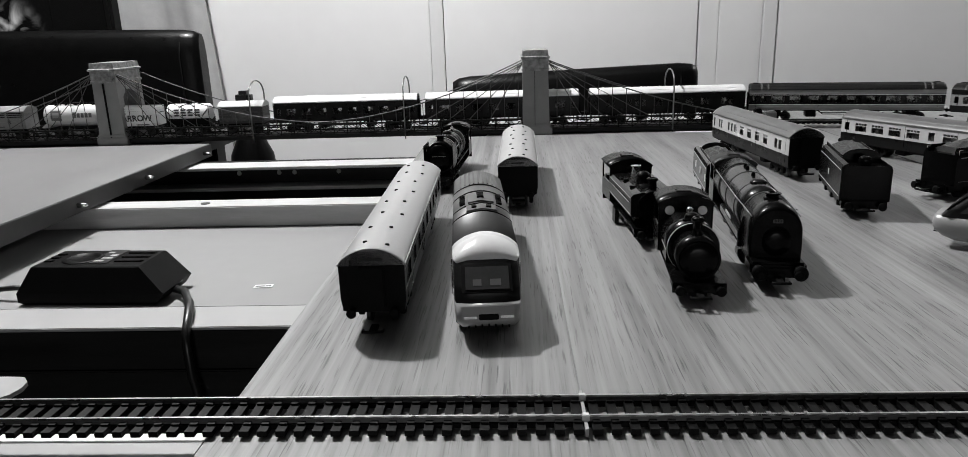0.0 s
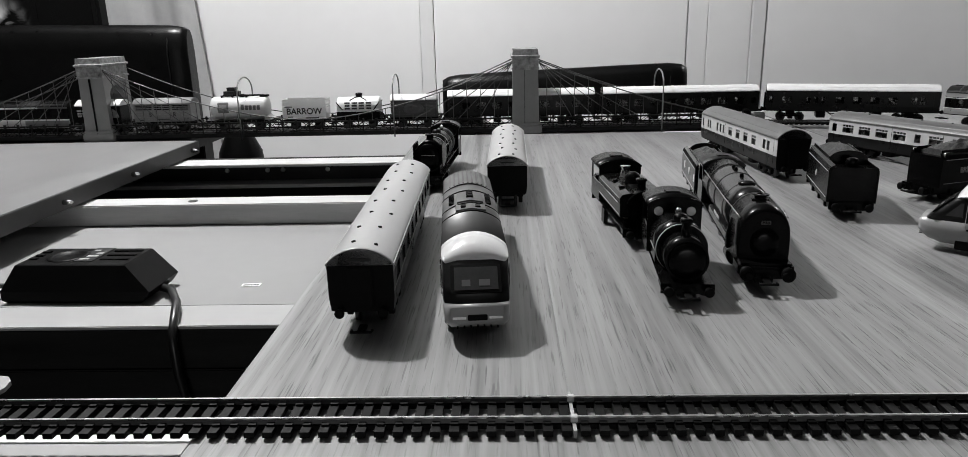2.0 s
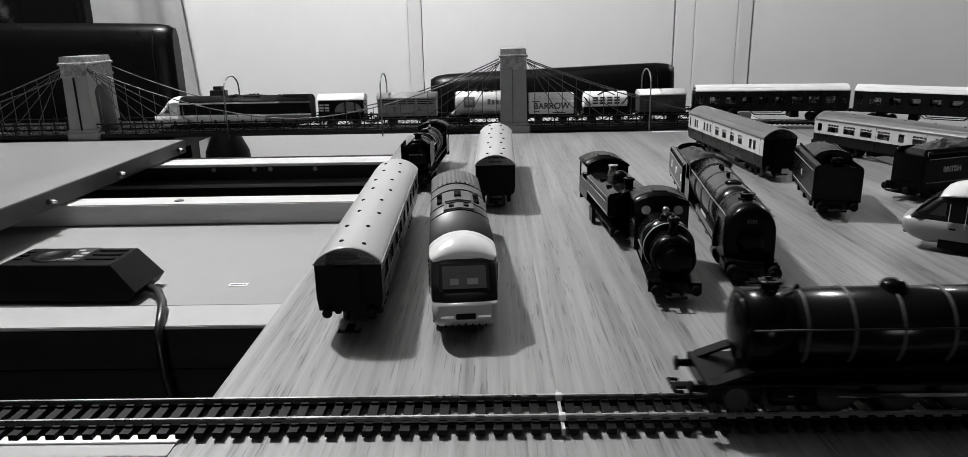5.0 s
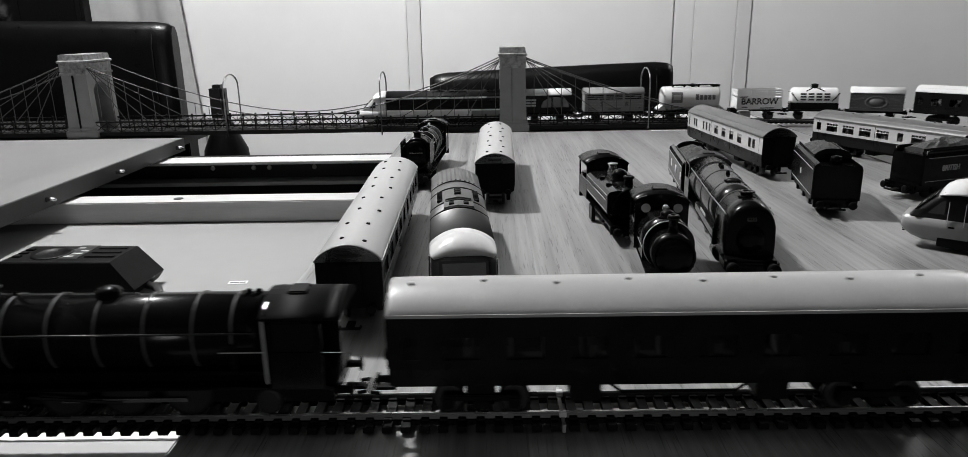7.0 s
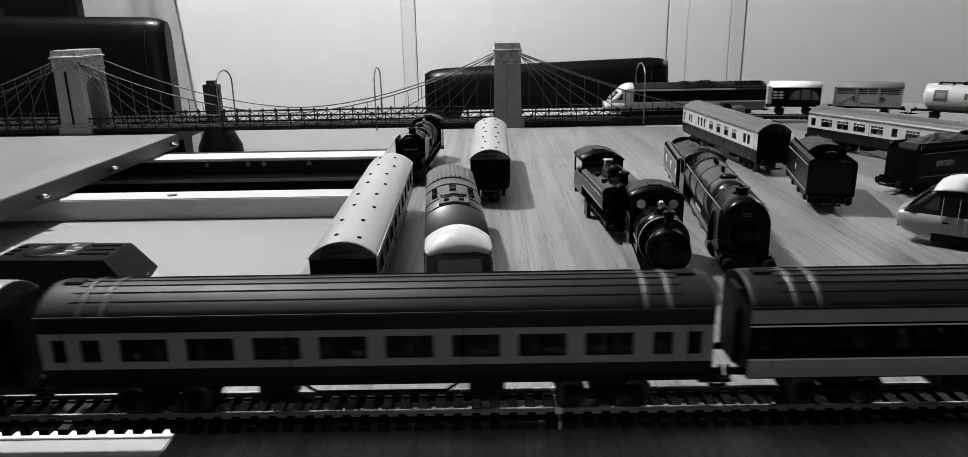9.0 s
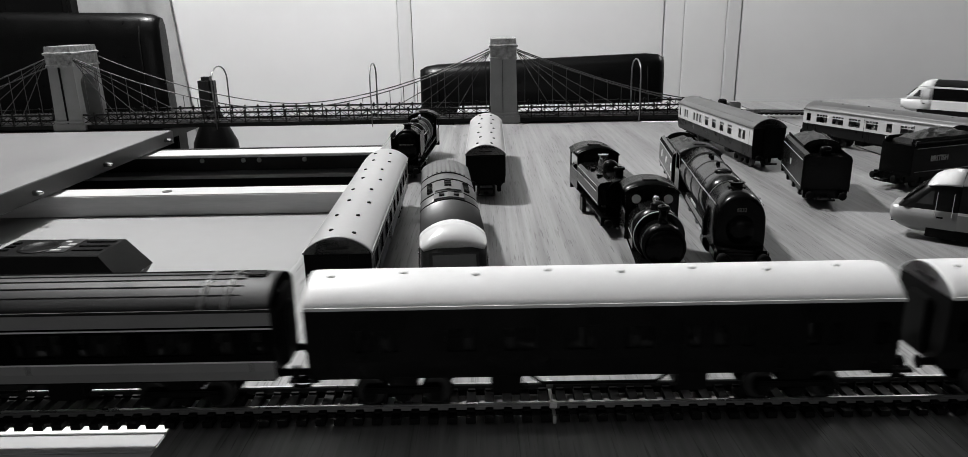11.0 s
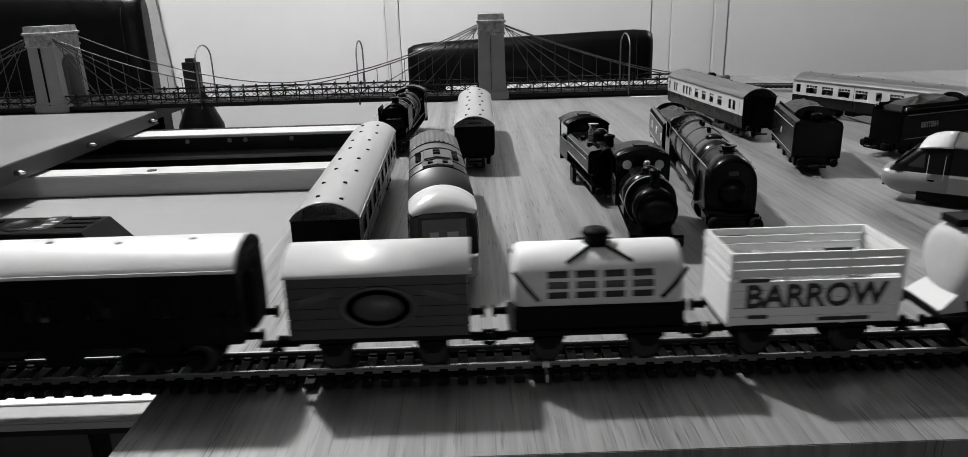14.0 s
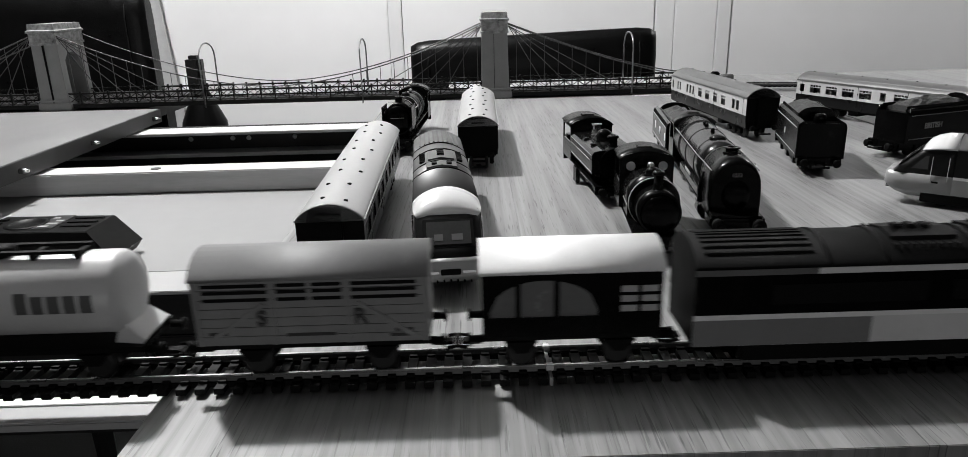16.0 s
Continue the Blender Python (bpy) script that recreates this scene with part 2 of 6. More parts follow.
GLASS_CLEAR = pane_mat("clear_pane", 0.85)


# ---- mesh helpers ----
def part(name, bm, material, parent, label=""):
    """One mesh object from a bmesh, under its thing or part."""
    me = bpy.data.meshes.new(name)
    bmesh.ops.recalc_face_normals(bm, faces=bm.faces)
    bm.to_mesh(me)
    bm.free()
    me.materials.append(material)
    ob = new(name, me)
    if parent is not None:
        ob.parent = parent
    if label:
        tagged(ob, label)
    return ob


def share(name, ob, parent, m):
    """Another object on ob's mesh at the pose m."""
    o = new(name, ob.data)
    o.parent = parent
    o.matrix_basis = m
    return o


def thing(name, label, category, group="", kind="", m=None):
    e = tagged(new(name), label, category, group, kind)
    if m is not None:
        e.matrix_basis = m
    return e


def box(bm, x0, x1, y0, y1, z0, z1, bevel=0.0, m=None):
    vs = [bm.verts.new((x, y, z)) for x in (x0, x1) for y in (y0, y1) for z in (z0, z1)]
    fs = [bm.faces.new([vs[i] for i in f]) for f in ((0, 1, 3, 2), (4, 6, 7, 5), (0, 4, 5, 1), (2, 3, 7, 6), (0, 2, 6, 4), (1, 5, 7, 3))]
    if bevel:
        es = list({e for f in fs for e in f.edges})
        r = bmesh.ops.bevel(bm, geom=es, offset=bevel, segments=2, affect="EDGES", clamp_overlap=True)
        vs = list({v for f in r["faces"] for v in f.verts} | {v for v in vs if v.is_valid})
    if m is not None:
        bmesh.ops.transform(bm, matrix=m, verts=[v for v in vs if v.is_valid])
    return bm


def tube(bm, p0, p1, r0, r1=None, n=12, cap=True):
    """A round bar from p0 to p1."""
    r1 = r0 if r1 is None else r1
    p0, p1 = Vector(p0), Vector(p1)
    q = (p1 - p0).to_track_quat("Z", "Y").to_matrix()
    rings = []
    for p, r in ((p0, r0), (p1, r1)):
        rings.append([bm.verts.new(p + q @ Vector((r * math.cos(2 * math.pi * k / n), r * math.sin(2 * math.pi * k / n), 0))) for k in range(n)])
    for k in range(n):
        f = bm.faces.new((rings[0][k], rings[0][(k + 1) % n], rings[1][(k + 1) % n], rings[1][k]))
        f.smooth = n > 8
    if cap:
        bm.faces.new(rings[0][::-1])
        bm.faces.new(rings[1])
    return bm


def pipe(bm, pts, r, n=8):
    """A bent round bar through the points."""
    pts = [Vector(p) for p in pts]
    rings = []
    for i, p in enumerate(pts):
        d = (pts[min(i + 1, len(pts) - 1)] - pts[max(i - 1, 0)]).normalized()
        a = d.cross(Vector((0.31, 0.2, 0.93))).normalized()
        b = d.cross(a)
        rings.append([bm.verts.new(p + r * (math.cos(2 * math.pi * k / n) * a + math.sin(2 * math.pi * k / n) * b)) for k in range(n)])
    for u, v in zip(rings, rings[1:]):
        for k in range(n):
            bm.faces.new((u[k], u[(k + 1) % n], v[(k + 1) % n], v[k])).smooth = True
    bm.faces.new(rings[0][::-1])
    bm.faces.new(rings[-1])
    return bm


def loft(bm, rings, cap=True, smooth=True, closed=True):
    """Skin over rings of points with equal counts."""
    vs = [[bm.verts.new(p) for p in r] for r in rings]
    n = len(vs[0])
    for a, b in zip(vs, vs[1:]):
        for k in range(n if closed else n - 1):
            bm.faces.new((a[k], a[(k + 1) % n], b[(k + 1) % n], b[k])).smooth = smooth
    if cap and closed:
        bm.faces.new(vs[0][::-1])
        bm.faces.new(vs[-1])
    return bm


def lathe(bm, centre, axis, profile, n=20):
    """A turned body: profile of (distance along axis, radius)."""
    q = Vector(axis).to_track_quat("Z", "Y").to_matrix()
    c = Vector(centre)
    rings = [[c + q @ Vector((r * math.cos(2 * math.pi * k / n), r * math.sin(2 * math.pi * k / n), h)) for k in range(n)] for h, r in profile]
    return loft(bm, rings)


def letters(text, size, material, parent, m, depth=0.0003, name="lettering"):
    """Lettering in the built-in font, as a mesh, centred on its pose."""
    cu = bpy.data.curves.new("lettering", "FONT")
    cu.body, cu.size, cu.extrude, cu.align_x, cu.align_y = text, size, depth, "CENTER", "CENTER"
    cu.offset = size * 0.022
    tmp = bpy.data.objects.new("lettering", cu)
    me = bpy.data.meshes.new_from_object(tmp)
    bpy.data.objects.remove(tmp)
    me.materials.clear()
    me.materials.append(material)
    ob = new(name, me)
    ob.parent, ob.matrix_basis = parent, m
    return ob


def on_side(side, x, y, z):
    """The pose of lettering on a vehicle's flank: side +1 or -1 in y."""
    return Matrix(((-side, 0, 0, x), (0, 0, side, side * y), (0, 1, 0, z), (0, 0, 0, 1)))


# ---- room ----
def room():
    b = bmesh.new()
    box(b, -4, 4, -3.2, 3.2, -0.80, -0.75)
    tagged(part("floor", b, CARPET, None), "dark carpeted floor under the table", "floor", kind="structure")
    b = bmesh.new()
    box(b, -4, 4, -3.2, 3.2, 1.70, 1.75)
    tagged(part("ceiling", b, CEIL, None), "unseen ceiling, darkened to cut bounced light", "ceiling", kind="structure")
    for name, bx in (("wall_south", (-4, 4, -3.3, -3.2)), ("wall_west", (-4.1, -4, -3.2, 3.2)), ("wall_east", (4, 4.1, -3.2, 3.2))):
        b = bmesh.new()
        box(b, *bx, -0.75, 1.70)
        tagged(part(name, b, ROOM_WALL, None), "unseen room wall, darkened to cut bounced light", "wall", kind="structure")
    b = bmesh.new()
    box(b, -4, 4, 3.04, 3.2, -0.75, 1.70)
    wall = tagged(part("wall_north", b, WALL_WHITE, None), "white wall behind the table", "wall", kind="structure")
    # white door panels with grey stiles, proud of the wall
    doors = thing("sliding_doors", "white sliding wardrobe doors with grey upright stiles", "door", kind="structure")
    for x0, x1 in ((-1.24, -0.269), (-0.2106, 0.792), (0.797, 0.8735), (0.8745, 1.042), (1.1035, 2.9)):
        b = bmesh.new()
        box(b, x0, x1, 3.0, 3.038, -0.74, 1.60, 0.003)
        part("door_panel", b, WALL_WHITE, doors)
    for x0, x1 in ((-0.266, -0.2136), (1.044, 1.0966)):
        b = bmesh.new()
        box(b, x0, x1, 2.990, 3.038, -0.74, 1.60, 0.003)
        part("stile", b, WALL_GREY, doors, "grey upright stile")
    # curtain with soft folds
    b = bmesh.new()
    rings = []
    for z in (-0.72, -0.3, 0.1, 0.5, 1.6):
        edge = -1.108 + 0.07 * (0.25 - z)
        front = [(edge - 1.6 * (1 - k / 60), 2.86 + 0.022 * math.sin(k * 0.62) + 0.008 * math.sin(k * 1.7), z) for k in range(61)]
        rings.append(front + [(x, y + 0.012, zz) for x, y, zz in front[::-1]])
    loft(b, rings)
    tagged(part("curtain", b, CURTAIN, None), "grey curtain hanging in soft folds by the wall", "curtain", kind="structure")


def television():
    tv = thing("television", "dark television screen with a black frame", "television")
    b = bmesh.new()
    box(b, -1.77, -0.85, 1.70, 1.74, 0.10, 0.70, 0.006)
    part("casing", b, MATT_BLACK, tv)
    b = bmesh.new()
    box(b, -1.755, -0.865, 1.696, 1.699, 0.115, 0.685)
    part("screen", b, SCREEN, tv)
    b = bmesh.new()
    box(b, -1.45, -1.30, 1.66, 1.80, -0.75, 0.10, 0.004)
    part("stand", b, MATT_BLACK, tv)

    # a dim picture of pale smoke on the screen
    b = bmesh.new()
    box(b, -1.20, -0.99, 1.6945, 1.6955, 0.118, 0.33)
    part("screen_picture", b, SCREEN_GLOW, tv, "pale smoky shape on the lit screen")


def dining_chair(m, width, top, lean=0.0):
    """A padded black leather dining chair; the back stands at y = 0 and faces -y."""
    ch = thing("dining_chair", "black leather dining chair with a padded back", "chair", "chairs round the table", m=m)
    w = width / 2
    b = bmesh.new()
    rings = []
    prof = [(-0.05, 0.0), (-0.044, 0.022), (-0.02, 0.03), (0.02, 0.03), (0.044, 0.022), (0.05, 0.0)]
    for x, k in ((-w, 0.55), (-w + 0.012, 0.86), (-w + 0.035, 1.0), (-w / 2, 1.03), (0, 1.04), (w / 2, 1.03), (w - 0.035, 1.0), (w - 0.012, 0.86), (w, 0.55)):
        t = top + lean * x
        ring = []
        for z, r in ((-0.32, 0.026), (-0.1, 0.032), (t - 0.05, 0.030), (t - 0.016 - 0.014 * (1 - k), 0.024), (t - 0.02 * (1 - k), 0.010)):
            ring.append((x, -r * k, z))
        for z, r in ((t - 0.02 * (1 - k), 0.010), (t - 0.016 - 0.014 * (1 - k), 0.024), (t - 0.05, 0.030), (-0.1, 0.032), (-0.32, 0.026)):
            ring.append((x, r * k, z))
        rings.append(ring)
    loft(b, rings)
    part("backrest", b, LEATHER, ch)
    for sx in (-w + 0.035, w - 0.035):
        b = bmesh.new()
        pipe(b, [(sx, -0.031 * 1.0, -0.3), (sx, -0.034, -0.1), (sx, -0.0325, top + lean * sx - 0.05), (sx, -0.020, top + lean * sx - 0.012)], 0.0016, 6)
        part("piping", b, SEAM, ch, "raised leather seam")
    b = bmesh.new()
    box(b, -w, w, -0.42, 0.02, -0.36, -0.29, 0.02)
    part("seat", b, LEATHER, ch)
    for sx in (-1, 1):
        for y in (-0.39, 0.0):
            b = bmesh.new()
            tube(b, (sx * (w - 0.03), y, -0.36), (sx * (w - 0.03), y, -0.748), 0.02, 0.014, 8)
            part("leg", b, DARK_WOOD, ch)
    return ch


def vacuum_cleaner():
    v = thing("vacuum_cleaner", "dark upright vacuum cleaner standing by the wall", "vacuum cleaner")
    b = bmesh.new()
    lathe(b, (-0.506, 1.55, -0.75), (0, 0, 1), [(0, 0.06), (0.1, 0.075), (0.55, 0.055), (0.66, 0.045), (0.72, 0.018), (0.73, 0.014)], 20)
    part("body", b, CASE, v)
    b = bmesh.new()
    box(b, -0.527, -0.494, 1.535, 1.565, -0.04, 0.046, 0.008)
    part("handle", b, DARK_METAL, v, "dark grey grip")


# ---- table ----
TABLE_BACK = 1.118


def dining_table():
    t = thing("dining_table", "light oak extending dining table pulled open, frame rails bare", "table")
    b = bmesh.new()
    box(b, -0.066, 0.0912, 0.236, TABLE_BACK, -0.019, 0.0, 0.0003)
    part("oak_leaf", b, OAK, t, "light oak table leaf with open grain")
    b = bmesh.new()
    box(b, -0.90872, -0.487, 0.236, TABLE_BACK, -0.019, 0.0, 0.0003)
    part("oak_leaf", b, OAK, t, "light oak table leaf with open grain").location.x = 1.0
    b = bmesh.new()
    box(b, 0.5155, 1.25, 0.236, 1.35, -0.019, -0.0005, 0.0012)
    part("end_leaf", b, OAK, t, "pale oak end leaf")
    b = bmesh.new()
    box(b, -1.5, -0.408, 0.236, 1.113, -0.0195, 0.0, 0.001)
    leaf = part("side_leaf", b, LEAF_TOP, t, "pale polished table leaf with bare edge")
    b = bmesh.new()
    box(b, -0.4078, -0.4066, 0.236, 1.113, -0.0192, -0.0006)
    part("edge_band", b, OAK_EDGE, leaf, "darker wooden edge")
    for y in (0.60, 0.757, 0.905, 1.083):
        b = bmesh.new()
        lathe(b, (-0.4078, y, -0.0105), (1, 0, 0), [(0, 0.0030), (0.007, 0.0028), (0.0105, 0.0018), (0.0118, 0.0006)], 12)
        part("dowel", b, CHROME, leaf, "bright metal locating dowel")
    b = bmesh.new()
    box(b, -0.62, 0.02, 0.783, 0.818, -0.0445, -0.0215, 0.0012)
    rail = part("cross_rail", b, RAIL_WOOD, t, "bare pale wooden frame rail")
    b = bmesh.new()
    tube(b, (-0.286, 0.799, -0.0217), (-0.286, 0.799, -0.0209), 0.0052, None, 14)
    part("screw_hole", b, DARK_METAL, rail, "dark sunk screw")
    # aluminium channel facing the camera
    b = bmesh.new()
    box(b, -0.62, 0.06, 1.017, 1.062, -0.0255, -0.0215, 0.0006)
    box(b, -0.62, 0.06, 1.024, 1.062, -0.0570, -0.0520, 0.0006)
    ch = part("channel_rail", b, ALU, t, "worn metal channel rail")
    # web coloured dark to carry the shade inside the channel
    b = bmesh.new()
    box(b, -0.62, 0.06, 1.056, 1.0615, -0.0518, -0.0257)
    part("channel_web", b, DARK_METAL, ch, "inner web of the channel, darkened for recess shade")
    # dark sheet added in place of the shade behind and below the channel
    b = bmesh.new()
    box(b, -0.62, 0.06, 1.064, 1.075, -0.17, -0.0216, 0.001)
    part("shade_backing", b, DARK_WOOD, t, "dark sheet for the shade below the channel")
    for x in (-0.345, -0.285, -0.262, -0.196, -0.085):
        b = bmesh.new()
        lathe(b, (x, 1.0558, -0.037), (0, -1, 0), [(0, 0.0035), (0.002, 0.003), (0.0028, 0.0012)], 10)
        part("screw", b, ALU, ch)
    b = bmesh.new()
    box(b, -0.62, 0.02, 0.545, 0.89, -0.058, -0.045, 0.0008)
    part("lower_board", b, BOARD, t, "flat grey board inside the frame")
    b = bmesh.new()
    box(b, -0.62, 0.02, 0.504, 0.5446, -0.0475, -0.0447, 0.0006)
    part("front_lip", b, LIP, t, "pale wooden lip")
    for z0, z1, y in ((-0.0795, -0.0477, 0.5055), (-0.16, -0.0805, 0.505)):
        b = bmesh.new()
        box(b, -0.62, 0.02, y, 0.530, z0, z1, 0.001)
        part("apron_board", b, DARK_WOOD, t, "dark wooden apron board")
    b = bmesh.new()
    box(b, -0.62, -0.0795, 0.2930, 0.3128, -0.0205, -0.0165, 0.0006)
    rail = part("front_rail", b, LIP, t, "pale front frame rail under the track")
    # raised strip with its glossy reflection put in as white
    b = bmesh.new()
    box(b, -0.62, -0.0795, 0.3070, 0.3130, -0.0164, -0.0156, 0.0002)
    part("front_rail_edge", b, WAGON_WHITE, rail, "raised edge strip, white for its glossy reflection")
    for x, y in ((-1.42, 0.32), (-1.42, 1.04), (1.18, 0.32), (1.18, 1.04)):
        b = bmesh.new()
        box(b, x - 0.035, x + 0.035, y - 0.035, y + 0.035, -0.75, -0.0195, 0.003)
        part("leg", b, RAIL_WOOD, t)
    for y in (0.36, 1.0):
        b = bmesh.new()
        box(b, -1.40, -0.63, y - 0.012, y + 0.012, -0.10, -0.0197, 0.002)
        part("rail", b, DARK_WOOD, t)
        b = bmesh.new()
        box(b, 0.09, 1.16, y - 0.012, y + 0.012, -0.10, -0.0197, 0.002)
        part("rail", b, DARK_WOOD, t)
    # narrow shelf that carries the bridge behind the table
    s = thing("back_shelf", "narrow dark shelf board behind the table", "shelf")
    for x0, x1 in ((-1.5, -0.43), (0.02, 0.5135)):
        b = bmesh.new()
        box(b, x0, x1, TABLE_BACK + 0.001, 1.36, -0.02, -0.0008, 0.001)
        part("board", b, LIP if x1 > 0 else DARK_WOOD, s)
        for x in (x0 + 0.06, x1 - 0.06):
            b = bmesh.new()
            box(b, x - 0.02, x + 0.02, 1.28, 1.32, -0.75, -0.0201, 0.002)
            part("leg", b, DARK_WOOD, s)


def sticker():
    s = thing("paper_sticker", "small white paper label with fine print on the board", "label", m=pose(-0.151, 0.589, -0.0448, 0, 0, 4))
    b = bmesh.new()
    box(b, -0.0078, 0.0078, -0.0034, 0.0034, 0, 0.0003)
    part("paper", b, PAPER, s)
    for x, w in ((-0.0045, 0.002), (-0.001, 0.0022), (0.003, 0.0012), (0.0055, 0.001)):
        b = bmesh.new()
        box(b, x - w, x + w, -0.0014, 0.0010, 0.00031, 0.0004)
        part("print", b, BLACK_INK, s)


def pale_plate():
    p = thing("pale_plate", "pale flat plate with a rounded end under the track", "plate", m=pose(-0.306, 0.415, -0.0605))
    b = bmesh.new()
    out = [(-0.12, -0.02), (0.028, -0.02 + 0.03)] + [(0.032 + 0.012 * math.cos(a), 0.022 + 0.016 * math.sin(a)) for a in (-1.2, -0.6, 0, 0.6, 1.2, 1.57)] + [(-0.12, 0.042)]
    loft(b, [[(x, y, z) for x, y in out] for z in (0, 0.003)], smooth=False)
    part("plate", b, LIP, p)
    b = bmesh.new()
    box(b, -0.12, -0.09, -0.01, 0.012, -0.689, -0.0005, 0.002)
    part("bracket", b, DARK_METAL, p)


def controller():
    c = thing("train_controller", "black plastic train speed controller with a round dial", "controller", m=pose(-0.278, 0.549, -0.0448, 0, 0, -2))
    b = bmesh.new()

    def ring(x0, x1, y0, y1, z):
        return [(x0, y0, z), (x1, y0, z), (x1, y1, z), (x0, y1, z)]
    loft(b, [ring(-0.058, 0.052, 0.003, 0.044, 0), ring(-0.061, 0.056, 0.0, 0.048, 0.003), ring(-0.062, 0.061, 0.001, 0.050, 0.010),
             ring(-0.0535, 0.0385, 0.0115, 0.056, 0.0285), ring(-0.0525, 0.0375, 0.0125, 0.0550, 0.0292)], smooth=False)
    body = part("case", b, CASE, c)
    b = bmesh.new()
    lathe(b, (-0.022, 0.034, 0.0285), (0, 0, 1), [(0, 0.0165), (0.0009, 0.0165), (0.0016, 0.0158), (0.0018, 0.012), (0.0012, 0.0115), (0.0011, 0.001)], 32)
    dial = part("dial", b, CASE, c, "ribbed speed dial")
    b = bmesh.new()
    box(b, -0.010, 0.006, 0.020, 0.056, 0.0292, 0.0296, 0.0001)
    part("scale_plate", b, DARK_METAL, c, "printed scale plate")
    for k, (x, w) in enumerate(((-0.004, 0.004), (-0.001, 0.0045), (0.001, 0.003), (-0.0055, 0.0025))):
        b = bmesh.new()
        box(b, x - w, x + w, 0.024 + 0.0075 * k, 0.0275 + 0.0075 * k, 0.0296, 0.02975)
        part("print", b, PALE_INK, c)
    for k in range(3):
        b = bmesh.new()
        box(b, 0.010, 0.034, 0.024 + 0.011 * k, 0.0275 + 0.011 * k, 0.0288, 0.0302, 0.0004)
        part("rib", b, CASE, c, "raised cooling rib")
    for k in range(3):
        b = bmesh.new()
        box(b, -0.0505, -0.0435, 0.024 + 0.009 * k, 0.028 + 0.009 * k, 0.0288, 0.0304, 0.0004)
        part("rib", b, CASE, c)
    b = bmesh.new()
    box(b, -0.001, 0.016, 0, 0.0012, 0, 0.001, 0, Matrix.Translation((0.0585, 0.018, 0.0092)) @ pose(0, 0, 0, 0, 0, 80))
    part("badge", b, PALE_GREY, c, "thin pale raised line")
    w = thing("power_cable", "glossy black cable from the controller hanging down", "cable")
    b = bmesh.new()
    pipe(b, [(-0.222, 0.575, -0.040), (-0.205, 0.560, -0.0375), (-0.190, 0.535, -0.0385), (-0.1815, 0.512, -0.0405), (-0.1785, 0.500, -0.047), (-0.178, 0.496, -0.060), (-0.1775, 0.497, -0.080), (-0.172, 0.495, -0.11), (-0.165, 0.49, -0.20), (-0.16, 0.48, -0.45)], 0.0033, 12)
    part("cord", b, CABLE, w)
    w = thing("mains_lead", "thin black lead lying on the board", "cable")
    b = bmesh.new()
    pipe(b, [(-0.338, 0.57, -0.036), (-0.352, 0.566, -0.0345), (-0.39, 0.57, -0.039), (-0.46, 0.60, -0.0425), (-0.55, 0.64, -0.0425)], 0.0022, 8)
    part("cord", b, CABLE, w)


# ---- track ----
X_R, X_L, Y_B, Y_F, Z_B, Z_F = 0.452, -0.95, 1.148, 0.2982, 0.0105, 0.0062
RAD = (Y_B - Y_F) / 2
ARC = math.pi * RAD
STR = X_R - X_L
LOOP = 2 * (STR + ARC)


def on_loop(u):
    """A point on the oval and its heading: u runs along x on the bridge side, then round by the right."""
    u = (u - X_L) % LOOP
    if u < STR:
        return Vector((X_L + u, Y_B, Z_B)), 0.0
    u -= STR
    if u < ARC:
        a = u / RAD
        return Vector((X_R + RAD * math.sin(a), Y_B - RAD + RAD * math.cos(a), Z_B + (Z_F - Z_B) * u / ARC)), -a
    u -= ARC
    if u < STR:
        return Vector((X_R - u, Y_F, Z_F)), -math.pi
    u -= STR
    a = u / RAD
    return Vector((X_L - RAD * math.sin(a), Y_F + RAD - RAD * math.cos(a), Z_F + (Z_B - Z_F) * u / ARC)), -math.pi - a


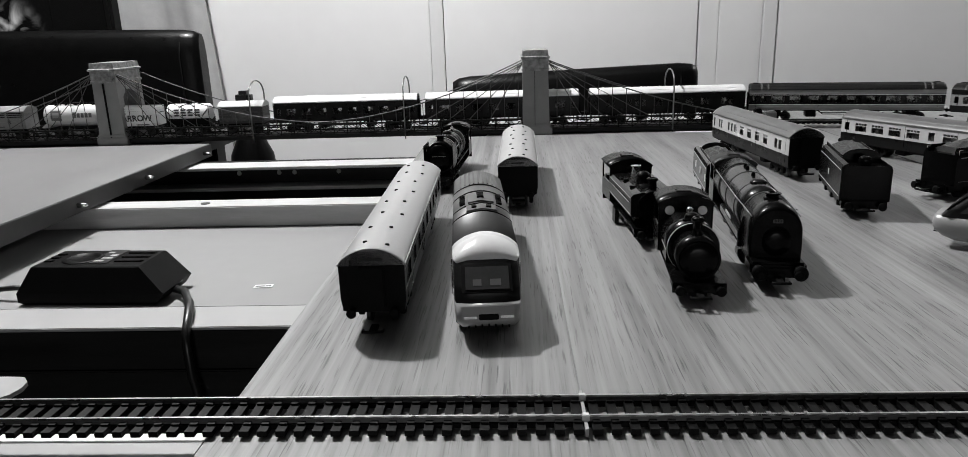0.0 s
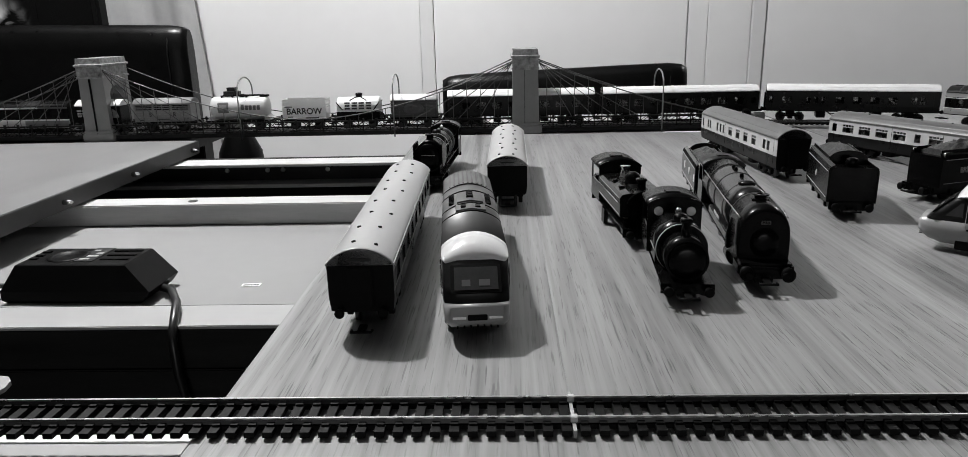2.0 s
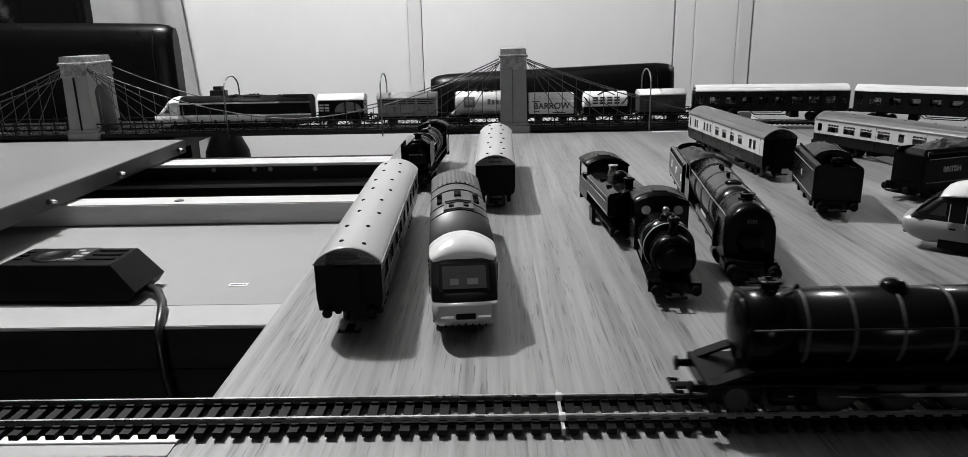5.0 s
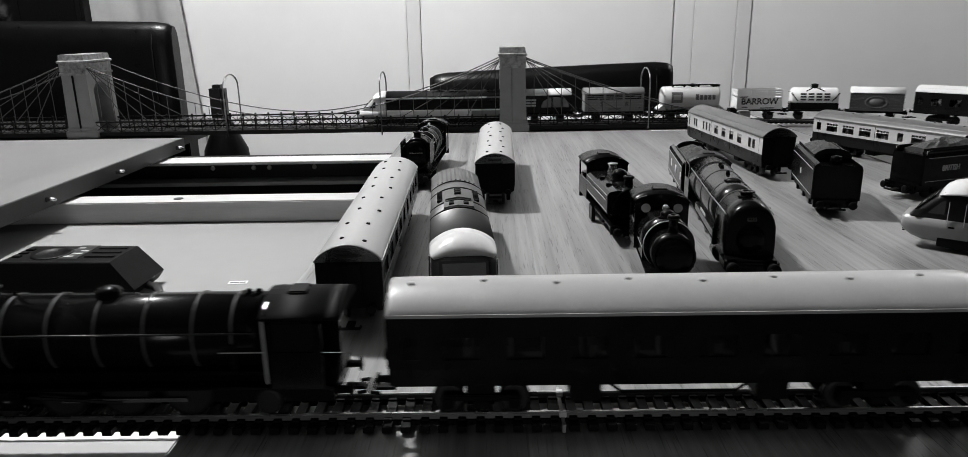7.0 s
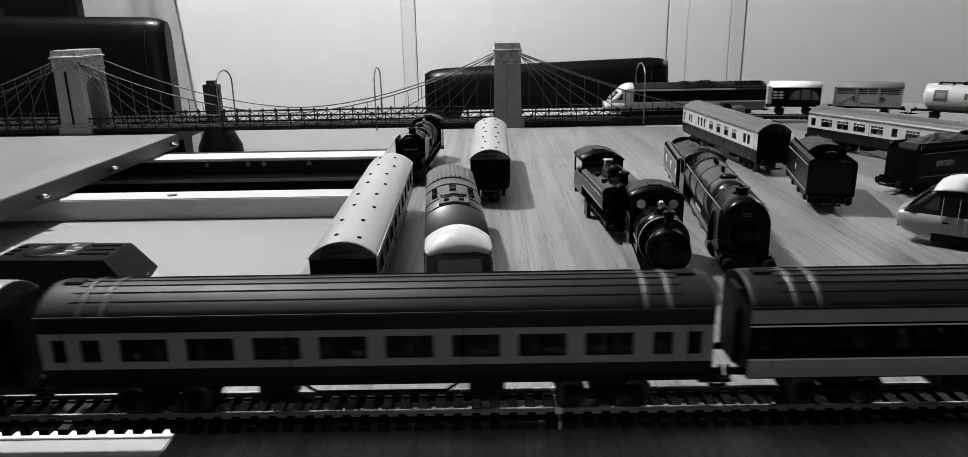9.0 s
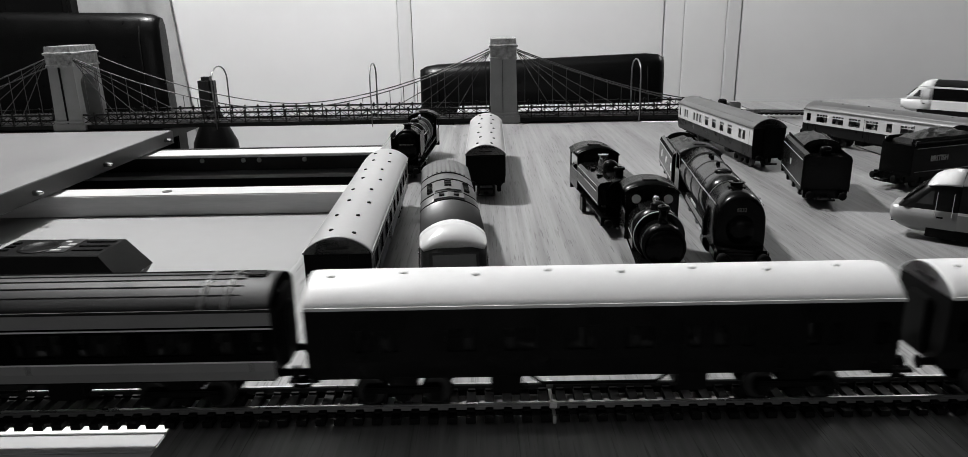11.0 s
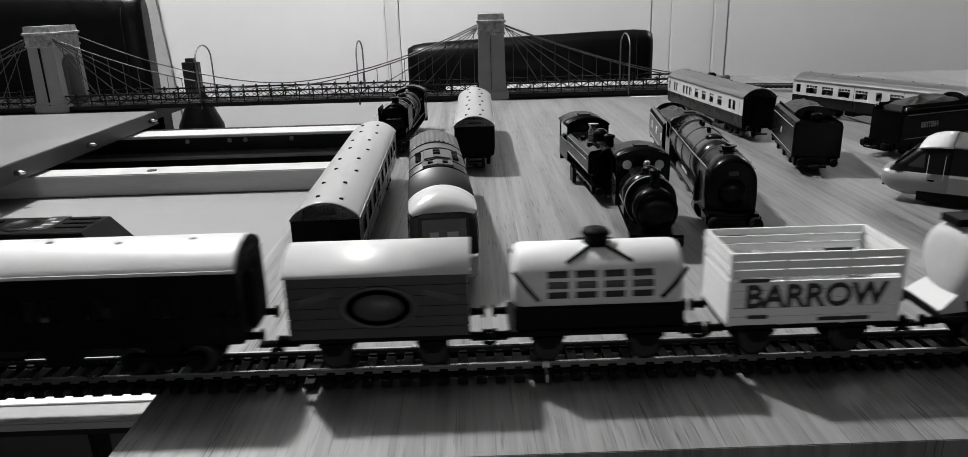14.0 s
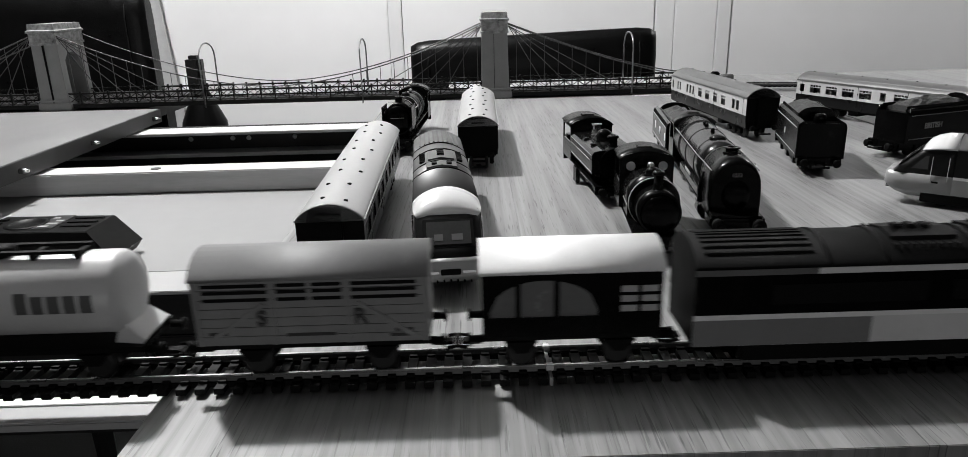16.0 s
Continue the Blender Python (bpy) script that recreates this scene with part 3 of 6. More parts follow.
def track(name, u0, u1, label, near):
    """Rails and sleepers along a stretch of the oval. Rail tops at the running height."""
    t = thing(name, label, "railway track", "model railway track", kind="structure")
    n = max(2, int((u1 - u0) / 0.02))
    straight = abs(on_loop(u0 + 0.001)[1] - on_loop(u1 - 0.001)[1]) < 1e-6
    stops = [u0, u1] if straight else [u0 + (u1 - u0) * k / n for k in range(n + 1)]
    for s in (-1, 1):
        for nm, prof, material in (("rail", [(-0.0005, -0.0008), (0.0005, -0.0008), (0.0005, 0), (-0.0005, 0)], RAIL), ("rail_web", [(-0.0010, -0.0026), (0.0010, -0.0026), (0.00045, -0.0009), (-0.00045, -0.0009)], RAIL_WEB)):
            b = bmesh.new()
            rings = []
            for u in stops:
                p, h = on_loop(u)
                side = Vector((-math.sin(h), math.cos(h), 0))
                rings.append([p + side * (s * 0.0083 + dy) + Vector((0, 0, dz)) for dy, dz in prof])
            loft(b, rings, smooth=False)
            part(nm, b, material, t)
    # one sleeper with its chairs, shared by all
    b = bmesh.new()
    box(b, -0.0020, 0.0020, -0.0102 if near else -0.0155, 0.0155, -0.0052, -0.0026)
    for s in (-1, 1):
        box(b, -0.00405, 0.00405, s * 0.0083 - 0.0016, s * 0.0083 + 0.0016, -0.0051, -0.0030)
    if near:
        for s in (-1, 1):
            for e in (-0.0019, 0.0019):
                box(b, -0.0016, 0.0016, s * 0.0083 + e - 0.0009, s * 0.0083 + e + 0.0009, -0.0026, -0.0017)
    first = part("sleeper", b, SLEEPER, t)
    pitch = 0.00765
    k, u = 0, u0 + pitch / 2
    while u < u1:
        p, h = on_loop(u)
        m = Matrix.Translation(p) @ Matrix.Rotation(h, 4, "Z")
        if k == 0:
            first.matrix_basis = m
        else:
            share("sleeper", first, t, m)
        k += 1
        u += pitch
    return t


def tracks():
    track("front_track", 2.236 - 0.80 + 0.0, 2.236 + 0.95, "black sleepered model railway track with shiny rails", True)
    track("back_track", -0.95, 0.452, "model railway track running over the bridge", False)
    track("curved_track", 0.452, 1.43, "model railway track curving round the table end", False)
    track("end_track", 3.19, 4.515, "model railway track curving round the far table end", False)
    # packing under the curve where the line comes down
    f = thing("track_joiner", "pale metal rail joiner with feed clip on the near track", "rail joiner")
    for s in (-1, 1):
        b = bmesh.new()
        box(b, 0.0895, 0.0925, Y_F + s * 0.0083 - 0.0014, Y_F + s * 0.0083 + 0.0014, Z_F - 0.0026, Z_F + 0.0003, 0.0003)
        part("joiner", b, ALU, f)
    b = bmesh.new()
    box(b, 0.0902, 0.0916, Y_F - 0.016, Y_F + 0.016, Z_F - 0.0056, Z_F - 0.0022)
    part("clip", b, LIP, f)


# ---- bridge ----
def bridge():
    br = thing("suspension_bridge", "grey and black model suspension bridge with two stone towers", "bridge")
    yf, yb = 1.126, 1.194
    xl, xr = -0.565, 0.0965
    for x in (xl, xr):
        # two legs joined by an arched portal, tapering upward
        tower = None
        for y0, y1 in ((1.1215, 1.1365), (1.1835, 1.1985)):
            b = bmesh.new()
            loft(b, [[(x - 0.0205, y0, 0.012), (x + 0.0205, y0, 0.012), (x + 0.0205, y1, 0.012), (x - 0.0205, y1, 0.012)],
                     [(x - 0.0188, y0 + 0.001, 0.096), (x + 0.0188, y0 + 0.001, 0.096), (x + 0.0188, y1, 0.096), (x - 0.0188, y1, 0.096)]], smooth=False)
            leg = part("tower_leg", b, BRIDGE_STONE, br, "grey moulded stone tower leg")
            tower = tower or leg
            b = bmesh.new()
            box(b, x - 0.0245, x + 0.0245, y0 - 0.003, y1 + 0.002, 0.0, 0.0115, 0.001)
            part("plinth", b, BRIDGE_STONE, leg, "stepped plinth")
            b = bmesh.new()
            box(b, x - 0.0225, x + 0.0225, y0 - 0.002, y1 + 0.001, 0.0116, 0.0165, 0.001)
            part("plinth_step", b, BRIDGE_STONE, leg)
        b = bmesh.new()
        # arch head as a ring of wedges above the opening
        cz, rr = 0.060, 0.0236
        for k in range(10):
            a0, a1 = math.pi * k / 10, math.pi * (k + 1) / 10
            yy0, zz0 = 1.1600 + rr * math.cos(a0), cz + rr * math.sin(a0)
            yy1, zz1 = 1.1600 + rr * math.cos(a1), cz + rr * math.sin(a1)
            loft(b, [[(x + e, yy0, zz0), (x + e, yy0, 0.0962), (x + e, yy1, 0.0962), (x + e, yy1, zz1)] for e in (-0.0175, 0.0175)], smooth=False)
        bmesh.ops.remove_doubles(b, verts=b.verts, dist=0.00001)
        part("arch", b, BRIDGE_STONE, br, "arched portal head")
        b = bmesh.new()
        loft(b, [[(x - w, 1.1600 - d, z), (x + w, 1.1600 - d, z), (x + w, 1.1600 + d, z), (x - w, 1.1600 + d, z)]
                 for z, w, d in ((0.0955, 0.0205, 0.0395), (0.0985, 0.0205, 0.0395), (0.099, 0.0195, 0.0385), (0.1125, 0.0195, 0.0385), (0.1135, 0.0215, 0.0405), (0.116, 0.0215, 0.0405), (0.117, 0.0195, 0.0385), (0.1255, 0.0185, 0.0375))], smooth=False)
        part("cap", b, BRIDGE_CAP, tower, "mottled light cap stones")
        b = bmesh.new()
        wd = 0.0012 if x < 0 else 0.0003
        box(b, x - wd - 0.0015, x + wd - 0.0015, 1.1205, 1.1225, 0.002, 0.095)
        part("seam", b, MATT_BLACK if x < 0 else DARK_METAL, tower, "dark seam down the tower")
    x0, x1 = -0.985, 0.40
    # girders: chords, posts, crossed braces, rail caps
    pitch = 0.0208
    n = int((x1 - x0) / pitch)
    for y in (yf, yb):
        b = bmesh.new()
        box(b, x0, x1, y - 0.0012, y + 0.0012, 0.0225, 0.0250)
        part("top_chord", b, BRIDGE_IRON, br)
        b = bmesh.new()
        box(b, x0, x1, y - 0.0016, y + 0.0016, 0.0022, 0.0085)
        part("bottom_chord", b, BRIDGE_IRON, br)
        post = brace = None
        for k in range(n + 1):
            xx = x0 + k * pitch
            m = Matrix.Translation((xx, y, 0))
            if post is None:
                b = bmesh.new()
                box(b, -0.0008, 0.0008, -0.0011, 0.0011, 0.0085, 0.0226)
                box(b, -0.0013, 0.0013, -0.0013, 0.0013, 0.0249, 0.0272)
                post = part("post", b, BRIDGE_IRON, br)
                post.matrix_basis = m
                b = bmesh.new()
                for za, zb in ((0.0088, 0.0224), (0.0224, 0.0088)):
                    tube(b, (0.0008, 0, za), (pitch - 0.0008, 0, zb), 0.00055, None, 5)
                brace = part("brace", b, BRIDGE_IRON, br)
                brace.matrix_basis = m
            else:
                share("post", post, br, m)
                if k < n:
                    share("brace", brace, br, m)
    b = bmesh.new()
    box(b, x0, x1, yf + 0.0017, yb - 0.0017, 0.0024, 0.0052)
    part("deck", b, BRIDGE_IRON, br)

    mid = (xl + xr) / 2
    spans = ((xl + 0.02, xr - 0.02, mid), (xr + 0.02, None, 0.405), (xl - 0.02, None, -0.865))
    for y in (1.1235, 1.1965):
        for xa, xb, xm in spans:
            if xb is not None:
                xs = [xa + (xb - xa) * k / 40 for k in range(41)]
                zs = [0.0275 + (0.108 - 0.0275) * abs((x - xm) / (xb - xm)) ** 1.75 for x in xs]
            else:
                xs = [xa + (xm - xa) * k / 24 for k in range(25)]
                zs = [0.024 + (0.108 - 0.024) * abs((x - xm) / (xa - xm)) ** 1.35 for x in xs]
            b = bmesh.new()
            pipe(b, [(x, y, z) for x, z in zip(xs, zs)], 0.0009, 6)
            part("main_cable", b, BRIDGE_STAY, br)
            lo, hi = min(xs), max(xs)
            order = sorted(zip(xs, zs))
            if y > 1.19:
                continue
            x = lo + 0.012
            while x < hi - 0.004:
                z = float(np.interp(x, [p[0] for p in order], [p[1] for p in order]))
                if z > 0.030:
                    b = bmesh.new()
                    tube(b, (x, y, 0.0250), (x, y, z), 0.00055, None, 5)
                    part("hanger", b, BRIDGE_STAY, br)
                x += 0.0208
            # raking stays that fan out from the tower head
            for tower_x, sgn in (((xa, 1 if xm > xa else -1), (xb, -1)) if xb is not None else ((xa, 1 if xm > xa else -1),)):
                for reach in (0.05, 0.082, 0.114, 0.150):
                    b = bmesh.new()
                    tube(b, (tower_x, y + 0.0006, 0.106), (tower_x + sgn * reach, y + 0.0006, 0.0252), 0.0006, None, 5)
                    part("stay", b, BRIDGE_STAY, br)
    # bent wire hoops over the deck
    for x in (-0.341, -0.104, 0.302, -0.80):
        b = bmesh.new()
        pts = [(x, 1.1195, -0.001), (x, 1.1195, 0.070)] + [(x, 1.1535 - 0.034 * math.cos(a), 0.070 + 0.0210 * math.sin(a)) for a in [math.pi * k / 12 for k in range(1, 12)]] + [(x, 1.1875, 0.070), (x, 1.1875, -0.001)]
        pipe(b, pts, 0.0011, 8)
        part("wire_hoop", b, WIRE, br, "bent wire hoop over the track")


# ---- rolling stock: +x is the front, z = 0 the rail head ----
def wheel_mesh(r, spokes=0):
    b = bmesh.new()
    lathe(b, (0, -0.0012, 0), (0, 1, 0), [(0, r * 0.2), (0, r * 0.86), (0, r), (0.0018, r), (0.0018, r * 1.07), (0.0026, r * 1.07), (0.0026, r * 0.2)], 20)
    return b


def wheels(parent, xs, r, gauge=0.0072, material=None):
    """Pairs of wheels with their axles."""
    first = None
    for x in xs:
        for s in (-1, 1):
            m = Matrix.Translation((x, s * gauge, r)) @ Matrix.Rotation(math.pi if s > 0 else 0, 4, "Z")
            if first is None:
                first = part("wheel", wheel_mesh(r), material or DARK_METAL, parent)
                first.matrix_basis = m
            else:
                share("wheel", first, parent, m)
    for x in xs:
        b = bmesh.new()
        tube(b, (x, -gauge, r), (x, gauge, r), 0.001, None, 6)
        part("axle", b, DARK_METAL, parent)


def bogie(parent, x, r=0.0062, base=0.0135, top=0.0115):
    b = bmesh.new()
    for s in (-1, 1):
        y = s * 0.0118
        box(b, x - base - 0.002, x + base + 0.002, y - 0.0012, y + 0.0012, 0.0072, 0.0098, 0.0004)
        for e in (-1, 1):
            box(b, x + e * base - 0.0026, x + e * base + 0.0026, y - 0.0018, y + 0.0018, 0.0038, 0.0090, 0.0005)
        box(b, x - 0.0035, x + 0.0035, y - 0.0016, y + 0.0016, 0.0040, 0.0075, 0.0004)
    box(b, x - 0.006, x + 0.006, -0.0115, 0.0115, 0.0075, top)
    bg = part("bogie", b, MATT_BLACK, parent, "black bogie")
    wheels(bg, (x - base, x + base), r)


def coupling(parent, x, s):
    b = bmesh.new()
    box(b, min(x, x + s * 0.009), max(x, x + s * 0.009), -0.0022, 0.0022, 0.0068, 0.0082, 0.0003)
    pipe(b, [(x + s * 0.006, -0.0055, 0.0072), (x + s * 0.010, -0.0055, 0.0078), (x + s * 0.010, 0.0055, 0.0078), (x + s * 0.006, 0.0055, 0.0072)], 0.0008, 6)
    part("coupling", b, MATT_BLACK, parent)


def buffers(parent, x, s, y=0.0115, z=0.0125, r=0.0027):
    for k in (-1, 1):
        b = bmesh.new()
        lathe(b, (x, k * y, z), (s, 0, 0), [(0, 0.0017), (0.0045, 0.0014), (0.005, r), (0.0058, r), (0.0062, r * 0.6)], 12)
        part("buffer", b, MATT_BLACK, parent)


def arc_ring(x, w, z0, z1, n=14, base=0.0006):
    """A roof section: an arc from gutter to gutter, z0 at the gutter and z1 at the crown, closed underneath."""
    top = [(x, w * math.cos(math.pi * k / n), z0 + (z1 - z0) * (0.35 * math.sin(math.pi * k / n) + 0.65 * math.sin(math.pi * k / n) ** 2)) for k in range(n + 1)]
    return top + [(x, -w * 0.97, z0 - base), (x, w * 0.97, z0 - base)]


def coach(name, label, length, roof, upper, lower, bays, m=None, vents=0, ribs=0, pale_seats=True, top=0.0525, gutter=0.0435, group="", waist=None, ventlights=False, end=None, sole=0.0125, cant=None):
    """A bogie coach. bays: (centre, width) of the windows as shares of the length, measured from the rear."""
    c = thing(name, label, "model railway coach", group, m=m)
    h, w = length / 2, 0.0176
    zw0, zw1 = 0.0275, 0.0368
    spans = sorted(((ctr - 0.5) * length - wd * length / 2, (ctr - 0.5) * length + wd * length / 2) for ctr, wd in bays)
    for s in (-1, 1):
        b = bmesh.new()
        y0, y1 = sorted((s * (w - 0.0010), s * w))
        box(b, -h, h, y0, y1, zw1, gutter)
        x = -h
        for a, e in spans:
            box(b, x, a, y0, y1, zw0, zw1)
            x = e
        box(b, x, h, y0, y1, zw0, zw1)
        if upper is not lower:
            box(b, -h, h, y0, y1, zw0 - 0.003, zw0)
        sd = part("upper_side", b, upper, c)
        b = bmesh.new()
        zt = zw0 - 0.003 if upper is not lower else zw0
        # tumblehome below the waist
        loft(b, [[(x, s * (w - 0.0010), zt), (x, s * w, zt), (x, s * w, zt - 0.004), (x, s * (w - 0.0009), sole), (x, s * (w - 0.0019), sole)] for x in (-h, h)], smooth=False)
        lo = part("lower_side", b, lower, c)
        if waist is not None:
            for zz in (zt + 0.0001, zw1 + 0.0016):
                b = bmesh.new()
                box(b, -h, h, min(s * w, s * (w + 0.00025)), max(s * w, s * (w + 0.00025)), zz - 0.0003, zz + 0.0003)
                part("lining", b, waist, lo, "thin pale lining")
        for a, e in spans:
            b = bmesh.new()
            box(b, a, e, min(s * (w - 0.0009), s * (w - 0.0006)), max(s * (w - 0.0009), s * (w - 0.0006)), zw0, zw1)
            pn = part("window_pane", b, GLASS, c)
            if ventlights and e - a > 0.009:
                b = bmesh.new()
                box(b, a, e, min(s * (w - 0.0007), s * (w - 0.0001)), max(s * (w - 0.0007), s * (w - 0.0001)), zw1 - 0.0030, zw1 - 0.0022)
                for k in range(1, 4):
                    xx = a + (e - a) * k / 4
                    box(b, xx - 0.0003, xx + 0.0003, min(s * (w - 0.0007), s * (w - 0.0001)), max(s * (w - 0.0007), s * (w - 0.0001)), zw1 - 0.0022, zw1)
                part("ventlight", b, upper, pn, "small sliding ventlight bars")
        if cant is not None:
            b = bmesh.new()
            box(b, -h, h, min(s * w, s * (w + 0.0002)), max(s * w, s * (w + 0.0002)), zw1 + 0.0028, gutter - 0.0002)
            part("cantrail_band", b, cant, sd, "band of another shade under the roof")
        # door lines
        for f in (-0.465, 0.465, -0.13, 0.13):
            b = bmesh.new()
            box(b, f * length - 0.0002, f * length + 0.0002, min(s * (w - 0.0002), s * (w + 0.00012)), max(s * (w - 0.0002), s * (w + 0.00012)), sole + 0.004, zw1 + 0.003)
            part("door_line", b, BLACK, lo)
    b = bmesh.new()
    rings = []
    for x, k, lowk in ((-h - 0.0002, 0.99, 0.955), (-h + 0.0015, 1.0, 0.985), (-h + 0.006, 1.0, 1.0), (h - 0.006, 1.0, 1.0), (h - 0.0015, 1.0, 0.985), (h + 0.0002, 0.99, 0.955)):
        rings.append(arc_ring(x, (w + 0.0004) * k, gutter, gutter + (top - gutter) * lowk))
    loft(b, rings)
    rf = part("roof", b, roof, c)
    for s in (-1, 1):
        b = bmesh.new()
        box(b, -h, h, s * (w + 0.0003) - 0.0004, s * (w + 0.0003) + 0.0004, gutter - 0.0008, gutter + 0.0004)
        part("gutter", b, roof, rf)
    n = vents
    for k in range(n):
        x = -h + length * (k + 0.6) / n
        for s in ((-1, 1) if not ribs else (0.35,)):
            y = s * 0.0062 + (0.0015 if k % 2 else -0.0008)
            sn = math.sqrt(max(0, 1 - (y / w) ** 2))
            z = gutter + (top - gutter) * (0.35 * sn + 0.65 * sn * sn) - 0.0003
            b = bmesh.new()
            lathe(b, (x + (0.003 if s > 0 else 0), y, z), (0, y * 20, 1), [(0, 0.0011), (0.0005, 0.0013), (0.0009, 0.0011), (0.0011, 0.0004)], 10)
            part("roof_vent", b, MATT_BLACK if not ribs else roof, rf)
    for k in range(ribs):
        y = -0.013 + 0.026 * k / max(1, ribs - 1)
        sn = math.sqrt(max(0, 1 - (y / w) ** 2))
        z = gutter + (top - gutter) * (0.35 * sn + 0.65 * sn * sn)
        b = bmesh.new()
        tube(b, (-h + 0.012, y, z), (h - 0.012, y, z), 0.0004, None, 5)
        part("roof_rib", b, roof, rf)
    if ribs > 3:
        for s in (-1, 1):
            for x in (0.40, 0.435):
                b = bmesh.new()
                loft(b, [arc_ring(s * x * length + e, w + 0.0006, gutter, top + 0.0003) for e in (-0.0011, 0.0011)])
                part("roof_strap", b, ROOF_GREY, rf, "grey strap across the roof")
            b = bmesh.new()
            box(b, s * 0.468 * length - 0.004, s * 0.468 * length + 0.004, -0.003, 0.003, top - 0.001, top + 0.0008, 0.0004)
            part("roof_vent", b, MATT_BLACK, rf)
    for s in (-1, 1):
        b = bmesh.new()
        prof = [(w - 0.0012, sole), (w - 0.0003, zw0 - 0.004), (w - 0.0003, gutter)] + [((w - 0.0003) * math.cos(a), gutter + (top - gutter) * 0.93 * (0.35 * math.sin(a) + 0.65 * math.sin(a) ** 2)) for a in [math.pi * k / 10 for k in range(1, 10)]]
        prof += [(-(w - 0.0003), gutter), (-(w - 0.0003), zw0 - 0.004), (-(w - 0.0012), sole)]
        loft(b, [[(s * (h - 0.001), y, z) for y, z in prof], [(s * (h + 0.0002), y, z) for y, z in prof]], smooth=False)
        ep = part("end_panel", b, end or MATT_BLACK, c, "black coach end")
        b = bmesh.new()
        x0, x1 = sorted((s * h, s * (h + 0.0026)))
        box(b, x0, x1, -0.0068, 0.0068, sole + 0.001, 0.0415, 0.0008)
        part("gangway", b, MATT_BLACK, ep, "black gangway bellows")
        b = bmesh.new()
        box(b, s * h - 0.0007 + s * 0.0008, s * h + 0.0007 + s * 0.0008, -0.006, 0.006, gutter + 0.0022, gutter + 0.0034, 0.0003)
        part("lamp_rail", b, DARK_METAL, ep)
        buffers(c, s * h, s, z=sole + 0.0004)
        coupling(c, s * h, s)
        bogie(c, s * length * 0.345, top=sole - 0.001)
    b = bmesh.new()
    box(b, -h + 0.001, h - 0.001, -w + 0.0022, w - 0.0022, sole - 0.0012, sole + 0.0012)
    part("floor_pan", b, MATT_BLACK, c)
    b = bmesh.new()
    for s in (-1, 1):
        y = s * 0.011
        for x0, x1, z0, z1 in ((-0.13, -0.10, sole - 0.001, 0.0100), (-0.10, 0.10, 0.0100, 0.0100), (0.10, 0.13, 0.0100, sole - 0.001)):
            tube(b, (x0 * length, y, z0), (x1 * length, y, z1), 0.0007, None, 5)
    part("truss_rod", b, MATT_BLACK, c)
    for x0, x1 in ((-0.190, -0.135), (0.135, 0.190)):
        b = bmesh.new()
        box(b, x0 * length, x1 * length, -0.012, 0.012, 0.0060, sole - 0.001, 0.0006)
        part("battery_box", b, MATT_BLACK, c)
    # seats seen through the windows
    b = bmesh.new()
    x = -h + 0.018
    while x < h - 0.014:
        for y in (-0.0095, 0.0095):
            box(b, x, x + 0.0032, y - 0.0045, y + 0.0045, sole + 0.001, 0.0315)
        x += 0.0165
    part("seats", b, SEAT_PALE if pale_seats else INTERIOR, c, "rows of pale seats")
    return c


def even_bays(n, wd, a=0.09, z=0.91):
    return [(a + (z - a) * (k + 0.5) / n, wd) for k in range(n)]


BAY_STD = [(0.035, 0.028)] + even_bays(8, 0.062, 0.07, 0.93) + [(0.965, 0.028)]
BAY_BRAKE = [(0.03, 0.022), (0.11, 0.02), (0.145, 0.02), (0.255, 0.022), (0.30, 0.022), (0.345, 0.022), (0.44, 0.05), (0.54, 0.05), (0.64, 0.05), (0.74, 0.05), (0.86, 0.03), (0.905, 0.03)]
BAY_OPEN = [(0.03, 0.028), (0.085, 0.036)] + even_bays(3, 0.066, 0.13, 0.46) + [(0.495, 0.03)] + even_bays(4, 0.066, 0.54, 0.93) + [(0.965, 0.028)]
BAY_MK = [(0.028, 0.022), (0.075, 0.030)] + even_bays(8, 0.072, 0.105, 0.895) + [(0.925, 0.030), (0.972, 0.022)]


